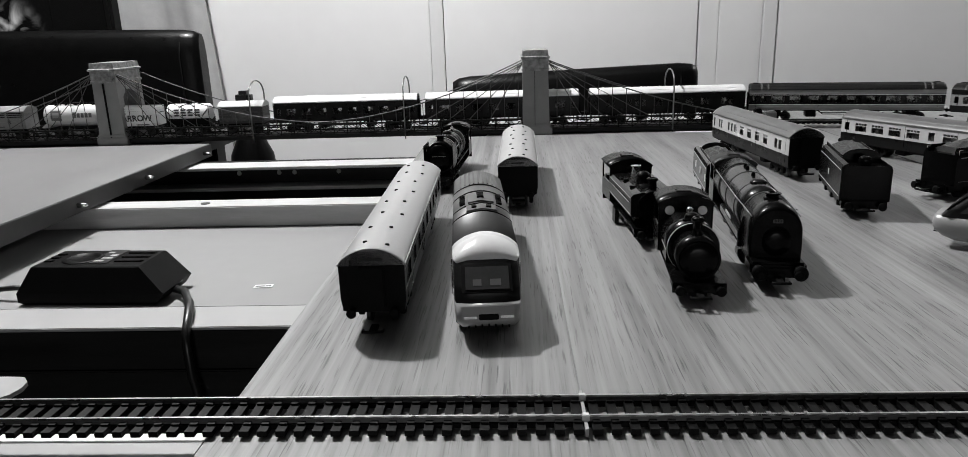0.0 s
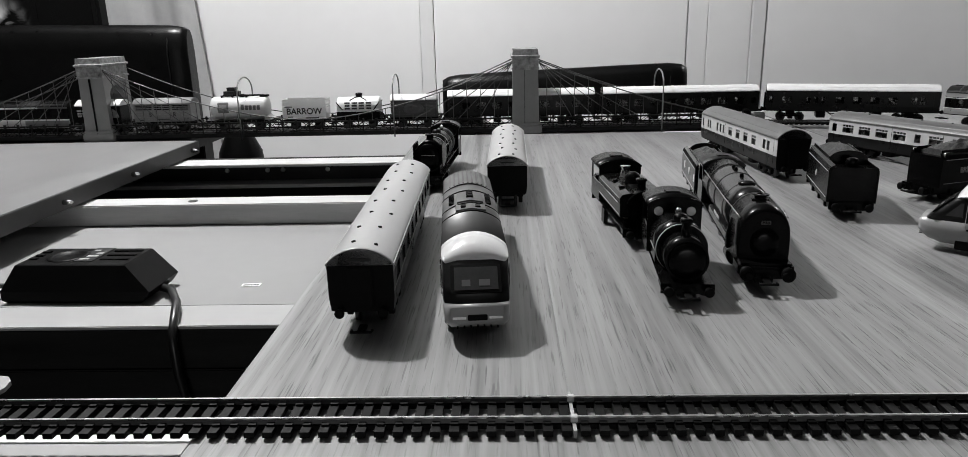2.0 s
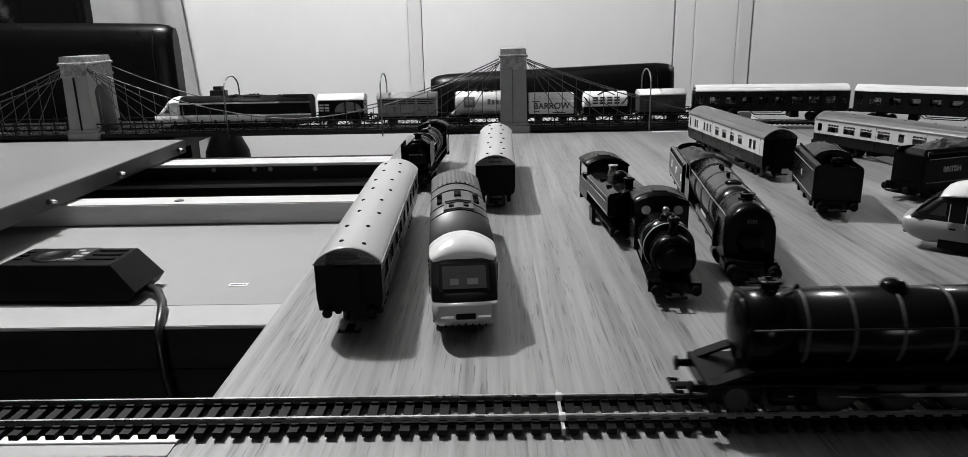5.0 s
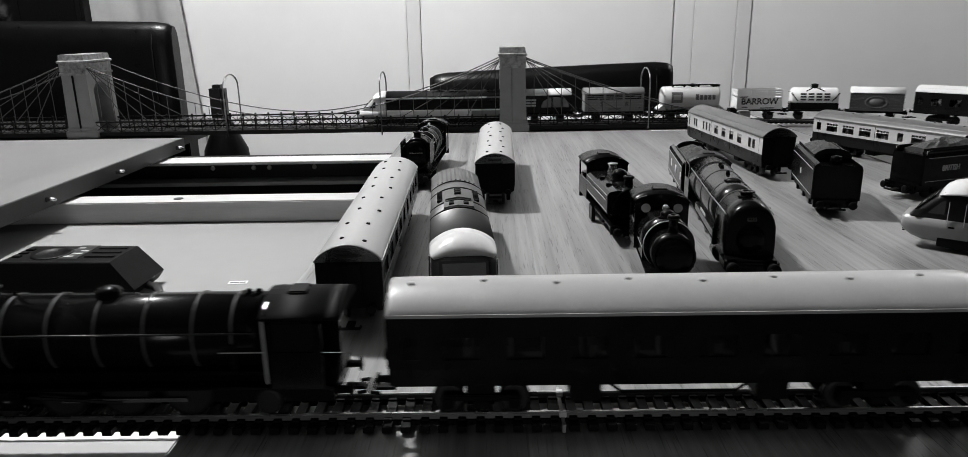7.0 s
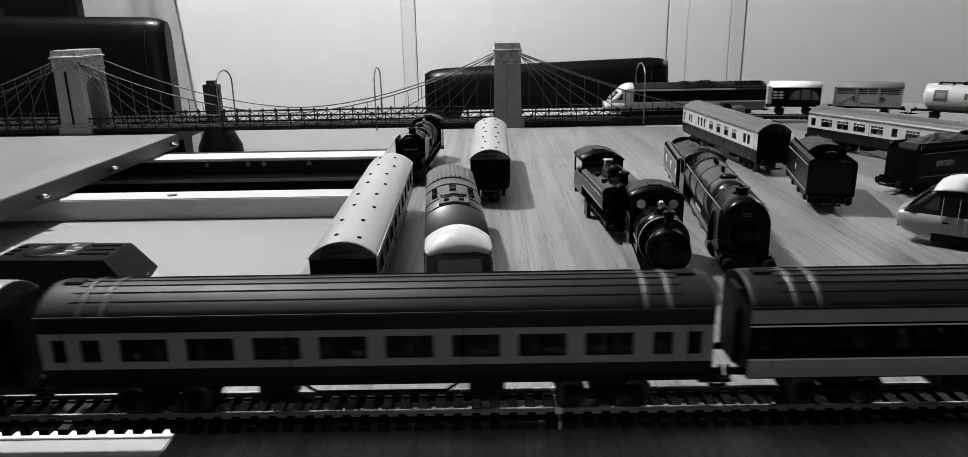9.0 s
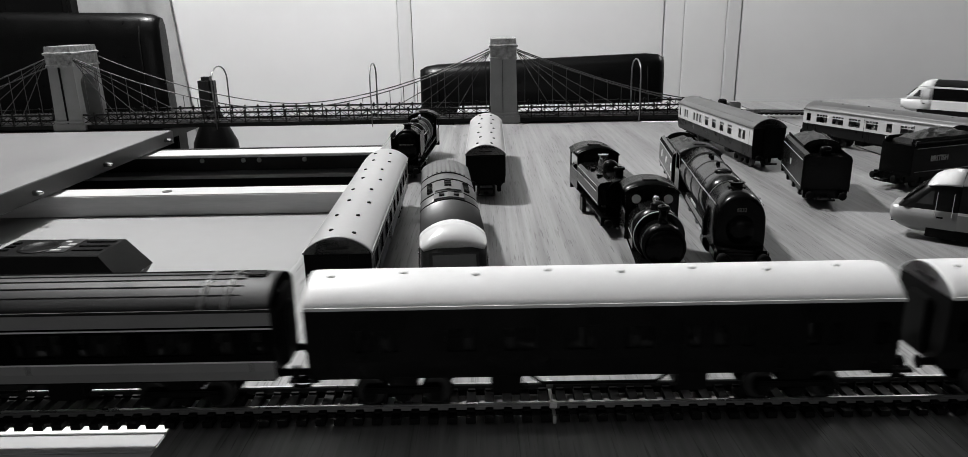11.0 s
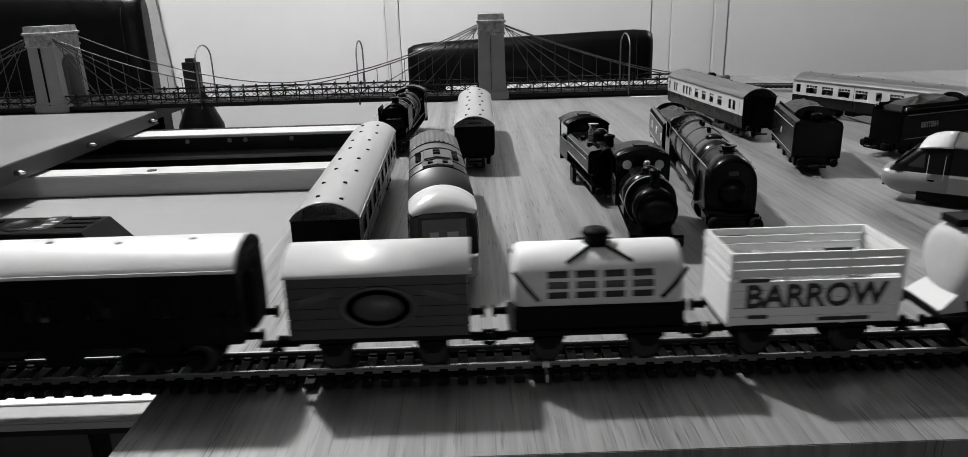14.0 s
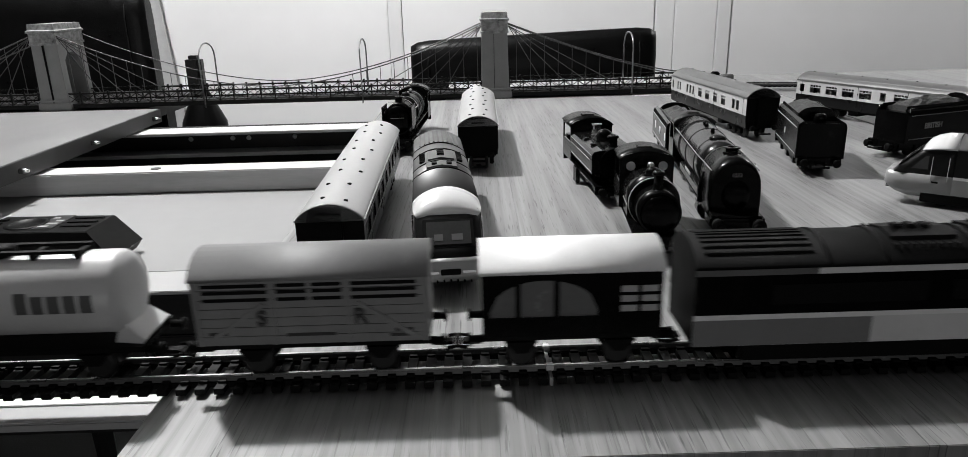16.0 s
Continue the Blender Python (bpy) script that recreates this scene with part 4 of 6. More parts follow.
def hst(name, label, length, m=None, group="", cab_top=None, livery=0):
    """A wedge-nosed diesel power car; the cab is at +x."""
    c = thing(name, label, "model locomotive", group, m=m)
    h, w = length / 2, 0.0176
    roof_z, gut, sole = 0.0510, 0.0425, 0.0105
    xc = h - 0.042

    def sect(x, w, z0, z1, k):
        """Side, shoulder and roof section; k narrows the crown."""
        out = [(x, w * 0.9, z0), (x, w, z0 + (z1 - z0) * 0.2), (x, w, z0 + (z1 - z0) * 0.62), (x, w * 0.95 * k, z0 + (z1 - z0) * 0.82), (x, w * 0.72 * k, z1 - (z1 - z0) * 0.055), (x, w * 0.35 * k, z1)]
        return out + [(a, -b, d) for a, b, d in out[::-1]]
    # rear body: lower band, upper band, roof
    bands = ((sole, 0.0215, (YELLOW if livery == 0 else SKIRT_PALE), "lower_side"), (0.0215, 0.0235, WHITE_INK, "white_band"), (0.0235, gut, BLUE if livery == 0 else BLACK, "upper_side"))
    for z0, z1, mt, nm in bands:
        b = bmesh.new()
        for s in (-1, 1):
            y0, y1 = sorted((s * (w - 0.0012), s * w))
            box(b, -h, xc, y0, y1, z0, z1)
        part(nm, b, mt, c)
    b = bmesh.new()
    loft(b, [arc_ring(x, w + 0.0003, gut, roof_z - 0.0006, 16) for x in (-h, xc)])
    rm = MATT_BLACK if livery else ROOF_GREY
    rf = part("roof", b, rm, c, "grey ribbed equipment roof")
    # roof gear: grille slots, hatches, exhaust
    for k in range(9):
        y = -0.0128 + 0.0256 * k / 8
        sn = math.sqrt(max(0, 1 - (y / w) ** 2))
        z = gut + (roof_z - 0.0006 - gut) * (0.35 * sn + 0.65 * sn * sn)
        b = bmesh.new()
        box(b, -h + 0.004, -h + 0.046, y - 0.0006, y + 0.0006, z - 0.0006, z + 0.0005)
        part("roof_grille_bar", b, rm, rf)
    for x0, x1 in ((-h + 0.050, -h + 0.0515), (-h + 0.072, -h + 0.0735), (-h + 0.108, -h + 0.1095), (-h + 0.128, -h + 0.1295)):
        b = bmesh.new()
        loft(b, [arc_ring(x, w + 0.0005, gut, roof_z + 0.0001, 16) for x in (x0, x1)])
        part("roof_seam", b, MATT_BLACK, rf, "dark raised roof seam")
    for x0, x1, wd in ((-h + 0.078, -h + 0.104, 0.0085), (-h + 0.113, -h + 0.126, 0.0095)):
        b = bmesh.new()
        loft(b, [[(x, -wd, roof_z - 0.0030), (x, -wd * 0.96, roof_z - 0.0008), (x, 0, roof_z + 0.0006), (x, wd * 0.96, roof_z - 0.0008), (x, wd, roof_z - 0.0030)] for x in (x0, x1)], smooth=False)
        part("roof_hatch", b, rm, rf)
    for x in (-h + 0.084, -h + 0.0895, -h + 0.095):
        b = bmesh.new()
        box(b, x - 0.0018, x + 0.0018, -0.0022, 0.0022, roof_z - 0.001, roof_z + 0.0018, 0.0004)
        part("exhaust", b, MATT_BLACK, rf)
    for y in (-0.0045, 0.0045):
        b = bmesh.new()
        box(b, -h + 0.1165, -h + 0.1225, y - 0.0016, y + 0.0016, roof_z - 0.0006, roof_z + 0.0009, 0.0003)
        part("roof_vent", b, MATT_BLACK, rf)
    for s in (-1, 1):
        for k in range(8):
            x = -h + 0.078 + 0.0034 * k
            b = bmesh.new()
            box(b, x - 0.0005, x + 0.0005, s * 0.0118 - 0.0018, s * 0.0118 + 0.0018, gut + 0.0046, gut + 0.0062)
            part("side_louvre", b, MATT_BLACK, rf)
    # cab: lower nose, dark window band, pale cab roof
    nose = [(xc, 1.0, 0.0), (h - 0.026, 1.0, 0.0), (h - 0.015, 0.985, 0.0), (h - 0.007, 0.95, 0.0022), (h - 0.0025, 0.89, 0.0050), (h - 0.0004, 0.80, 0.0070), (h, 0.74, 0.0078)]
    b = bmesh.new()
    zt = 0.0232
    rings = []
    for x, k, lift in nose:
        ww = w * k
        rings.append([(x, ww * 0.80, sole - 0.004 + lift), (x, ww * 0.97, sole + lift * 0.6), (x, ww, 0.0165), (x, ww * 0.995, zt - lift * 0.1)] + [(x, -ww * 0.995, zt - lift * 0.1), (x, -ww, 0.0165), (x, -ww * 0.97, sole + lift * 0.6), (x, -ww * 0.80, sole - 0.004 + lift)])
    loft(b, rings)
    part("nose", b, YELLOW if livery == 0 else HST_WHITE, c, "smooth pale wedge nose")
    b = bmesh.new()
    rings = []
    for z, xf, k in ((zt - 0.0002, h - 0.0040, 0.93), (0.030, h - 0.0108, 0.935), (0.037, h - 0.0176, 0.93), (0.0425, h - 0.0229, 0.915)):
        ww = w * 0.985
        rings.append([(xc, ww, z), (xf - 0.018, ww, z), (xf - 0.006, ww * 0.99, z), (xf - 0.0015, ww * k, z), (xf, ww * 0.55, z), (xf, -ww * 0.55, z), (xf - 0.0015, -ww * k, z), (xf - 0.006, -ww * 0.99, z), (xf - 0.018, -ww, z), (xc, -ww, z)])
    loft(b, rings)
    part("cab_band", b, BLUE if livery == 0 else HST_WHITE, c, "dark band round the cab windows")
    b = bmesh.new()
    rings = []
    for x, k, zc, ze in ((xc, 1.015, roof_z, gut - 0.0002), (h - 0.034, 1.02, roof_z - 0.0004, gut - 0.0004), (h - 0.028, 1.02, roof_z - 0.0022, gut - 0.0010), (h - 0.0238, 0.99, roof_z - 0.0050, gut - 0.0016), (h - 0.0214, 0.92, 0.0425, gut - 0.0024)):
        rings.append(arc_ring(x, w * k, ze, max(zc, ze + 0.0012), 16))
    loft(b, rings)
    part("cab_roof", b, HST_WHITE, c, "glossy white cab roof")
    # sloping windscreen with frame
    ang = math.degrees(math.atan2(0.0189, 0.0195))
    fr = Matrix.Translation((h - 0.0134, 0, 0.0330)) @ Matrix.Rotation(-radians(ang) + radians(0), 4, "Y")
    b = bmesh.new()
    box(b, -0.0003, 0.0006, -0.0132, 0.0132, -0.0085, 0.0085, 0.0004, fr)
    ws = part("windscreen_frame", b, MATT_BLACK, c)
    b = bmesh.new()
    box(b, 0.0006, 0.0009, -0.0112, 0.0112, -0.0066, 0.0066, 0, fr)
    part("windscreen", b, SCREEN_GREY, ws, "grey reflecting windscreen")
    for y, wd in ((-0.0052, 0.0022), (0.0042, 0.0028)):
        b = bmesh.new()
        box(b, 0.0009, 0.0011, y - wd, y + wd, -0.0044, -0.0008, 0.0, fr)
        part("cab_seat", b, SEAT_DIM, ws, "pale seat behind the windscreen")
    for s in (-1, 1):
        b = bmesh.new()
        box(b, h - 0.005, h + 0.0003, s * 0.0092 - 0.0042, s * 0.0092 + 0.0042, 0.0150, 0.0182, 0.0009)
        part("headlight", b, CHROME, c, "bright headlight cluster")
        # side cab window, door and handrails
        y0, y1 = sorted((s * (w * 0.983), s * (w * 0.997)))
        b = bmesh.new()
        loft(b, [[(h - 0.0262, y, 0.0270), (h - 0.0160, y, 0.0270), (h - 0.0242, y, 0.0365), (h - 0.0262, y, 0.0365)] for y in (y0, y1)], smooth=False)
        part("cab_window", b, SCREEN_GREY, c)
        for x in (h - 0.0285, h - 0.0385):
            b = bmesh.new()
            tube(b, (x, s * (w + 0.0008), 0.0195), (x, s * (w + 0.0008), 0.0365), 0.0004, None, 6)
            part("handrail", b, CHROME, c)
        b = bmesh.new()
        box(b, h - 0.0335, h - 0.0295, min(s * w, s * (w + 0.0003)), max(s * w, s * (w + 0.0003)), 0.0178, 0.0190)
        part("step_recess", b, MATT_BLACK, c)
        b = bmesh.new()
        y0, y1 = sorted((s * (w - 0.004), s * (w - 0.0006)))
        box(b, -h + 0.02, xc + 0.018, y0, y1, 0.0035, sole, 0.0005)
        part("skirt", b, MATT_BLACK, c)
    b = bmesh.new()
    box(b, h - 0.003, h + 0.0004, -0.0050, 0.0050, 0.0150, 0.0183, 0.0003)
    part("grille", b, MATT_BLACK, c)
    for k in range(-3, 4):
        b = bmesh.new()
        tube(b, (h - 0.0030, k * 0.0034, 0.0118 - 0.0004 * abs(k)), (h + 0.0004 - 0.0004 * abs(k), k * 0.0034, 0.0118 - 0.0004 * abs(k)), 0.00045, None, 6)
        part("nose_bolt", b, MATT_BLACK, c)
    b = bmesh.new()
    box(b, -h, -h + 0.0012, -w + 0.0004, w - 0.0004, sole, gut)
    box(b, -h + 0.001, h - 0.02, -w + 0.002, w - 0.002, sole - 0.0015, sole + 0.001)
    part("underframe", b, MATT_BLACK, c)
    if livery:
        for s in (-1, 1):
            for x0, x1 in ((-h + 0.03, -h + 0.09), (-h + 0.10, -h + 0.112)):
                b = bmesh.new()
                box(b, x0, x1, min(s * w, s * (w + 0.0003)), max(s * w, s * (w + 0.0003)), 0.0275, 0.0355)
                part("side_grille", b, MATT_BLACK, c)
            b = bmesh.new()
            box(b, -h + 0.047, xc + 0.010, min(s * w, s * (w + 0.0004)), max(s * w, s * (w + 0.0004)), 0.0396, 0.0420)
            part("cantrail_stripe", b, HST_WHITE, c, "pale stripe under the roof")
            b = bmesh.new()
            box(b, -h, -h + 0.0468, min(s * w, s * (w + 0.0004)), max(s * w, s * (w + 0.0004)), 0.0396, 0.0420)
            part("cantrail_stripe", b, ROOF_MID, c, "grey end of the stripe")
            b = bmesh.new()
            box(b, -h, -h + 0.070, min(s * w, s * (w + 0.0003)), max(s * w, s * (w + 0.0003)), sole + 0.0002, 0.0213)
            part("grey_panel", b, VAN_ROOF, c, "darker grey rear of the lower side")
    coupling(c, -h, -1)
    bogie(c, -h + 0.045, 0.0065)
    bogie(c, h - 0.050, 0.0065)
    return c


PALE_GLASS = node_mat("pale_cab_window", 0.7, 0.3)
SEAT_DIM = node_mat("dim_cab_seat", 0.06, 0.6)
SCREEN_GREY = node_mat("grey_windscreen", 0.035, 0.12, vary=0.2, scale=90, bump=0.0)


def boiler(parent, x0, x1, z, r, material, bands=(), band_mat=None, name="boiler"):
    b = bmesh.new()
    lathe(b, (x0, 0, z), (1, 0, 0), [(0, r * 0.99), (x1 - x0, r)], 28)
    bl = part(name, b, material, parent)
    for x in bands:
        b = bmesh.new()
        lathe(b, (x, 0, z), (1, 0, 0), [(0, r * 0.99), (0, r + 0.00035), (0.0009, r + 0.00035), (0.0009, r * 0.99)], 28)
        part("boiler_band", b, band_mat or PALE_INK, bl, "thin pale boiler band")
    return bl


def chimney(parent, x, z, h, r, material, cap=None):
    b = bmesh.new()
    lathe(b, (x, 0, z), (0, 0, 1), [(0, r * 1.5), (h * 0.15, r * 1.05), (h * 0.75, r), (h * 0.8, r * 1.35), (h * 0.92, r * 1.35), (h, r * 1.05), (h, r * 0.7), (h * 0.8, r * 0.7)], 18)
    part("chimney", b, cap or material, parent)


def dome(parent, x, z, h, r, material):
    b = bmesh.new()
    lathe(b, (x, 0, z), (0, 0, 1), [(0, r * 1.25), (h * 0.15, r), (h * 0.55, r * 0.98), (h * 0.8, r * 0.8), (h * 0.95, r * 0.45), (h, r * 0.05)], 18)
    part("dome", b, material, parent)


def cab(parent, x0, x1, z0, z1, w, material, front_windows=True, round_windows=None, roof_mat=None):
    """An open-backed loco cab with an arched roof."""
    for s in (-1, 1):
        b = bmesh.new()
        y0, y1 = sorted((s * (w - 0.001), s * w))
        box(b, x0, x1, y0, y1, z0, z0 + (z1 - z0) * 0.52)
        box(b, x1 - 0.003, x1, y0, y1, z0 + (z1 - z0) * 0.52, z1)
        box(b, x0, x0 + 0.003, y0, y1, z0 + (z1 - z0) * 0.52, z1)
        box(b, x0, x1, y0, y1, z1 - 0.002, z1)
        part("cab_side", b, material, parent)
    b = bmesh.new()
    prof = [(-w, z0), (w, z0), (w, z1)] + [(w * math.cos(a), z1 + 0.0052 * math.sin(a)) for a in [math.pi * k / 10 for k in range(1, 10)]] + [(-w, z1)]
    loft(b, [[(x, y, z) for y, z in prof] for x in (x1 - 0.001, x1)], smooth=False)
    fr = part("cab_front", b, material, parent)
    if round_windows is not None:
        for s in (-1, 1):
            b = bmesh.new()
            lathe(b, (x1 + 0.0001, s * w * 0.60, z1 - 0.0042), (1, 0, 0), [(0, 0.0030), (0.0005, 0.0030), (0.0005, 0.0024), (0.0003, 0.0023)], 20)
            part("spectacle", b, round_windows, fr, "round pale cab window")
    b = bmesh.new()
    loft(b, [arc_ring(x, w + 0.0008, z1 - 0.0002, z1 + 0.0058, 12) for x in (x0 - 0.002, x1 + 0.0012)])
    rf = part("cab_roof", b, roof_mat or material, parent)
    b = bmesh.new()
    box(b, (x0 + x1) / 2 - 0.004, (x0 + x1) / 2 + 0.004, -0.005, 0.005, z1 + 0.0045, z1 + 0.0065, 0.0005)
    part("roof_hatch", b, roof_mat or material, rf)


def running_gear(parent, length, xs, r, small=(), w=0.0155, z=0.0135, rods=True):
    """Footplate, buffer beams, wheels and coupling rods."""
    h = length / 2
    b = bmesh.new()
    box(b, -h, h, -w, w, z - 0.0012, z, 0.0003)
    part("footplate", b, BLACK, parent)
    for s in (-1, 1):
        b = bmesh.new()
        x0, x1 = sorted((s * h, s * (h - 0.0014)))
        box(b, x0, x1, -w, w, z - 0.0062, z - 0.0001, 0.0003)
        part("buffer_beam", b, BLACK, parent)
        buffers(parent, s * h, s, y=0.0115, z=z - 0.0032, r=0.003)
        coupling(parent, s * h, s)
    b = bmesh.new()
    box(b, -h + 0.004, h - 0.004, -0.0055, 0.0055, 0.004, z - 0.0012)
    part("chassis", b, MATT_BLACK, parent)
    wheels(parent, xs, r)
    if small:
        wheels(parent, small, 0.0052)
    if rods and len(xs) > 1:
        for s in (-1, 1):
            b = bmesh.new()
            box(b, min(xs), max(xs), s * 0.0098 - 0.0004, s * 0.0098 + 0.0004, r * 0.72 - 0.0008, r * 0.72 + 0.0008, 0.0002)
            part("coupling_rod", b, CHROME, parent, "bright coupling rod")


def tank_loco(m):
    c = thing("tank_locomotive", "small green tank engine with pale round cab windows", "model locomotive", "locomotives on the table", m=m)
    L = 0.098
    running_gear(c, L, (-0.022, 0.0, 0.022), 0.0085)
    bl = boiler(c, -0.014, 0.022, 0.0262, 0.0156, GREEN_DARK, (0.0200,), CREAM)
    boiler(c, 0.022, 0.042, 0.0255, 0.0128, BLACK, name="smokebox")
    b = bmesh.new()
    lathe(b, (0.042, 0, 0.0255), (1, 0, 0), [(0, 0.0115), (0.0012, 0.0105), (0.002, 0.006), (0.0022, 0.001)], 24)
    part("smokebox_door", b, BLACK, c)
    b = bmesh.new()
    box(b, -0.014, 0.040, -0.0085, 0.0085, 0.0135, 0.020)
    part("saddle", b, BLACK, c)
    chimney(c, 0.032, 0.0365, 0.0125, 0.0028, BLACK)
    dome(c, 0.010, 0.0412, 0.0052, 0.0046, BLACK)
    b = bmesh.new()
    lathe(b, (0.001, 0, 0.0408), (0, 0, 1), [(0, 0.0022), (0.003, 0.0018), (0.005, 0.0024), (0.0065, 0.001)], 12)
    part("safety_valve", b, CHROME, c)
    cab(c, -0.044, -0.014, 0.0135, 0.0455, 0.0174, GREEN_DARK, round_windows=PALE_GLASS, roof_mat=BLACK)
    for s in (-1, 1):
        b = bmesh.new()
        y0, y1 = sorted((s * 0.0085, s * 0.0150))
        box(b, -0.0138, 0.012, y0, y1, 0.0137, 0.0225, 0.0008)
        tk = part("side_tank", b, GREEN_DARK, c)
        b = bmesh.new()
        box(b, -0.012, 0.010, s * 0.01505 - 0.0001, s * 0.01505 + 0.0001, 0.0215, 0.0219)
        part("lining", b, CREAM, tk)
        b = bmesh.new()
        lathe(b, (0.030, s * 0.0105, 0.009), (1, 0, 0), [(0, 0.0042), (0.015, 0.0042)], 14)
        part("cylinder", b, BLACK, c)
    return c


def pannier_loco(m):
    c = thing("pannier_locomotive", "dark green pannier tank engine with bright safety valve", "model locomotive", "locomotives on the table", m=m)
    L = 0.128
    running_gear(c, L, (-0.030, 0.0, 0.028), 0.0088)
    boiler(c, -0.022, 0.042, 0.0275, 0.0110, BLACK)
    boiler(c, 0.042, 0.058, 0.0275, 0.0116, BLACK, name="smokebox")
    for s in (-1, 1):
        b = bmesh.new()
        loft(b, [[(x, s * 0.006, 0.0205), (x, s * 0.0162, 0.0205), (x, s * 0.0166, 0.022), (x, s * 0.0166, 0.0345), (x, s * 0.0150, 0.0368), (x, s * 0.0095, 0.0378), (x, s * 0.006, 0.0378)] for x in (-0.024, 0.056)], smooth=False)
        tk = part("pannier_tank", b, GREEN_DARK, c, "dark green pannier tank")
        for zz in (0.0222, 0.0342):
            b = bmesh.new()
            box(b, -0.022, 0.054, s * 0.0167 - 0.00012, s * 0.0167 + 0.00012, zz - 0.0002, zz + 0.0002)
            part("lining", b, PALE_INK, tk)
        b = bmesh.new()
        tube(b, (-0.02, s * 0.0172, 0.0305), (0.052, s * 0.0172, 0.0305), 0.0003, None, 5)
        part("handrail", b, CHROME, tk)
        b = bmesh.new()
        box(b, -0.010, 0.002, s * 0.0155 - 0.0015, s * 0.0155 + 0.0015, 0.0005 + 0.0005, 0.0135, 0.0004)
        part("step", b, BLACK, c)
    b = bmesh.new()
    box(b, -0.024, 0.0565, -0.007, 0.007, 0.0345, 0.0375, 0.001)
    part("tank_top", b, GREEN_DARK, c)
    chimney(c, 0.048, 0.0375, 0.0095, 0.003, BLACK)
    dome(c, 0.020, 0.0370, 0.0098, 0.0058, BLACK)
    b = bmesh.new()
    lathe(b, (-0.006, 0, 0.0372), (0, 0, 1), [(0, 0.0050), (0.001, 0.0042), (0.007, 0.0032), (0.0085, 0.0040), (0.0092, 0.0040), (0.0092, 0.002)], 18)
    part("safety_valve_cover", b, CHROME, c, "bright polished safety valve cover")
    for x in (0.010, 0.034):
        b = bmesh.new()
        box(b, x - 0.002, x + 0.002, -0.013, -0.009, 0.0372, 0.0390, 0.0004)
        part("filler", b, BLACK, c)
    cab(c, -0.060, -0.024, 0.0135, 0.0425, 0.0166, GREEN_DARK, round_windows=None, roof_mat=BLACK)
    b = bmesh.new()
    box(b, -0.0635, -0.052, -0.0145, 0.0145, 0.0136, 0.030, 0.001)
    part("bunker", b, BLACK, c)
    return c


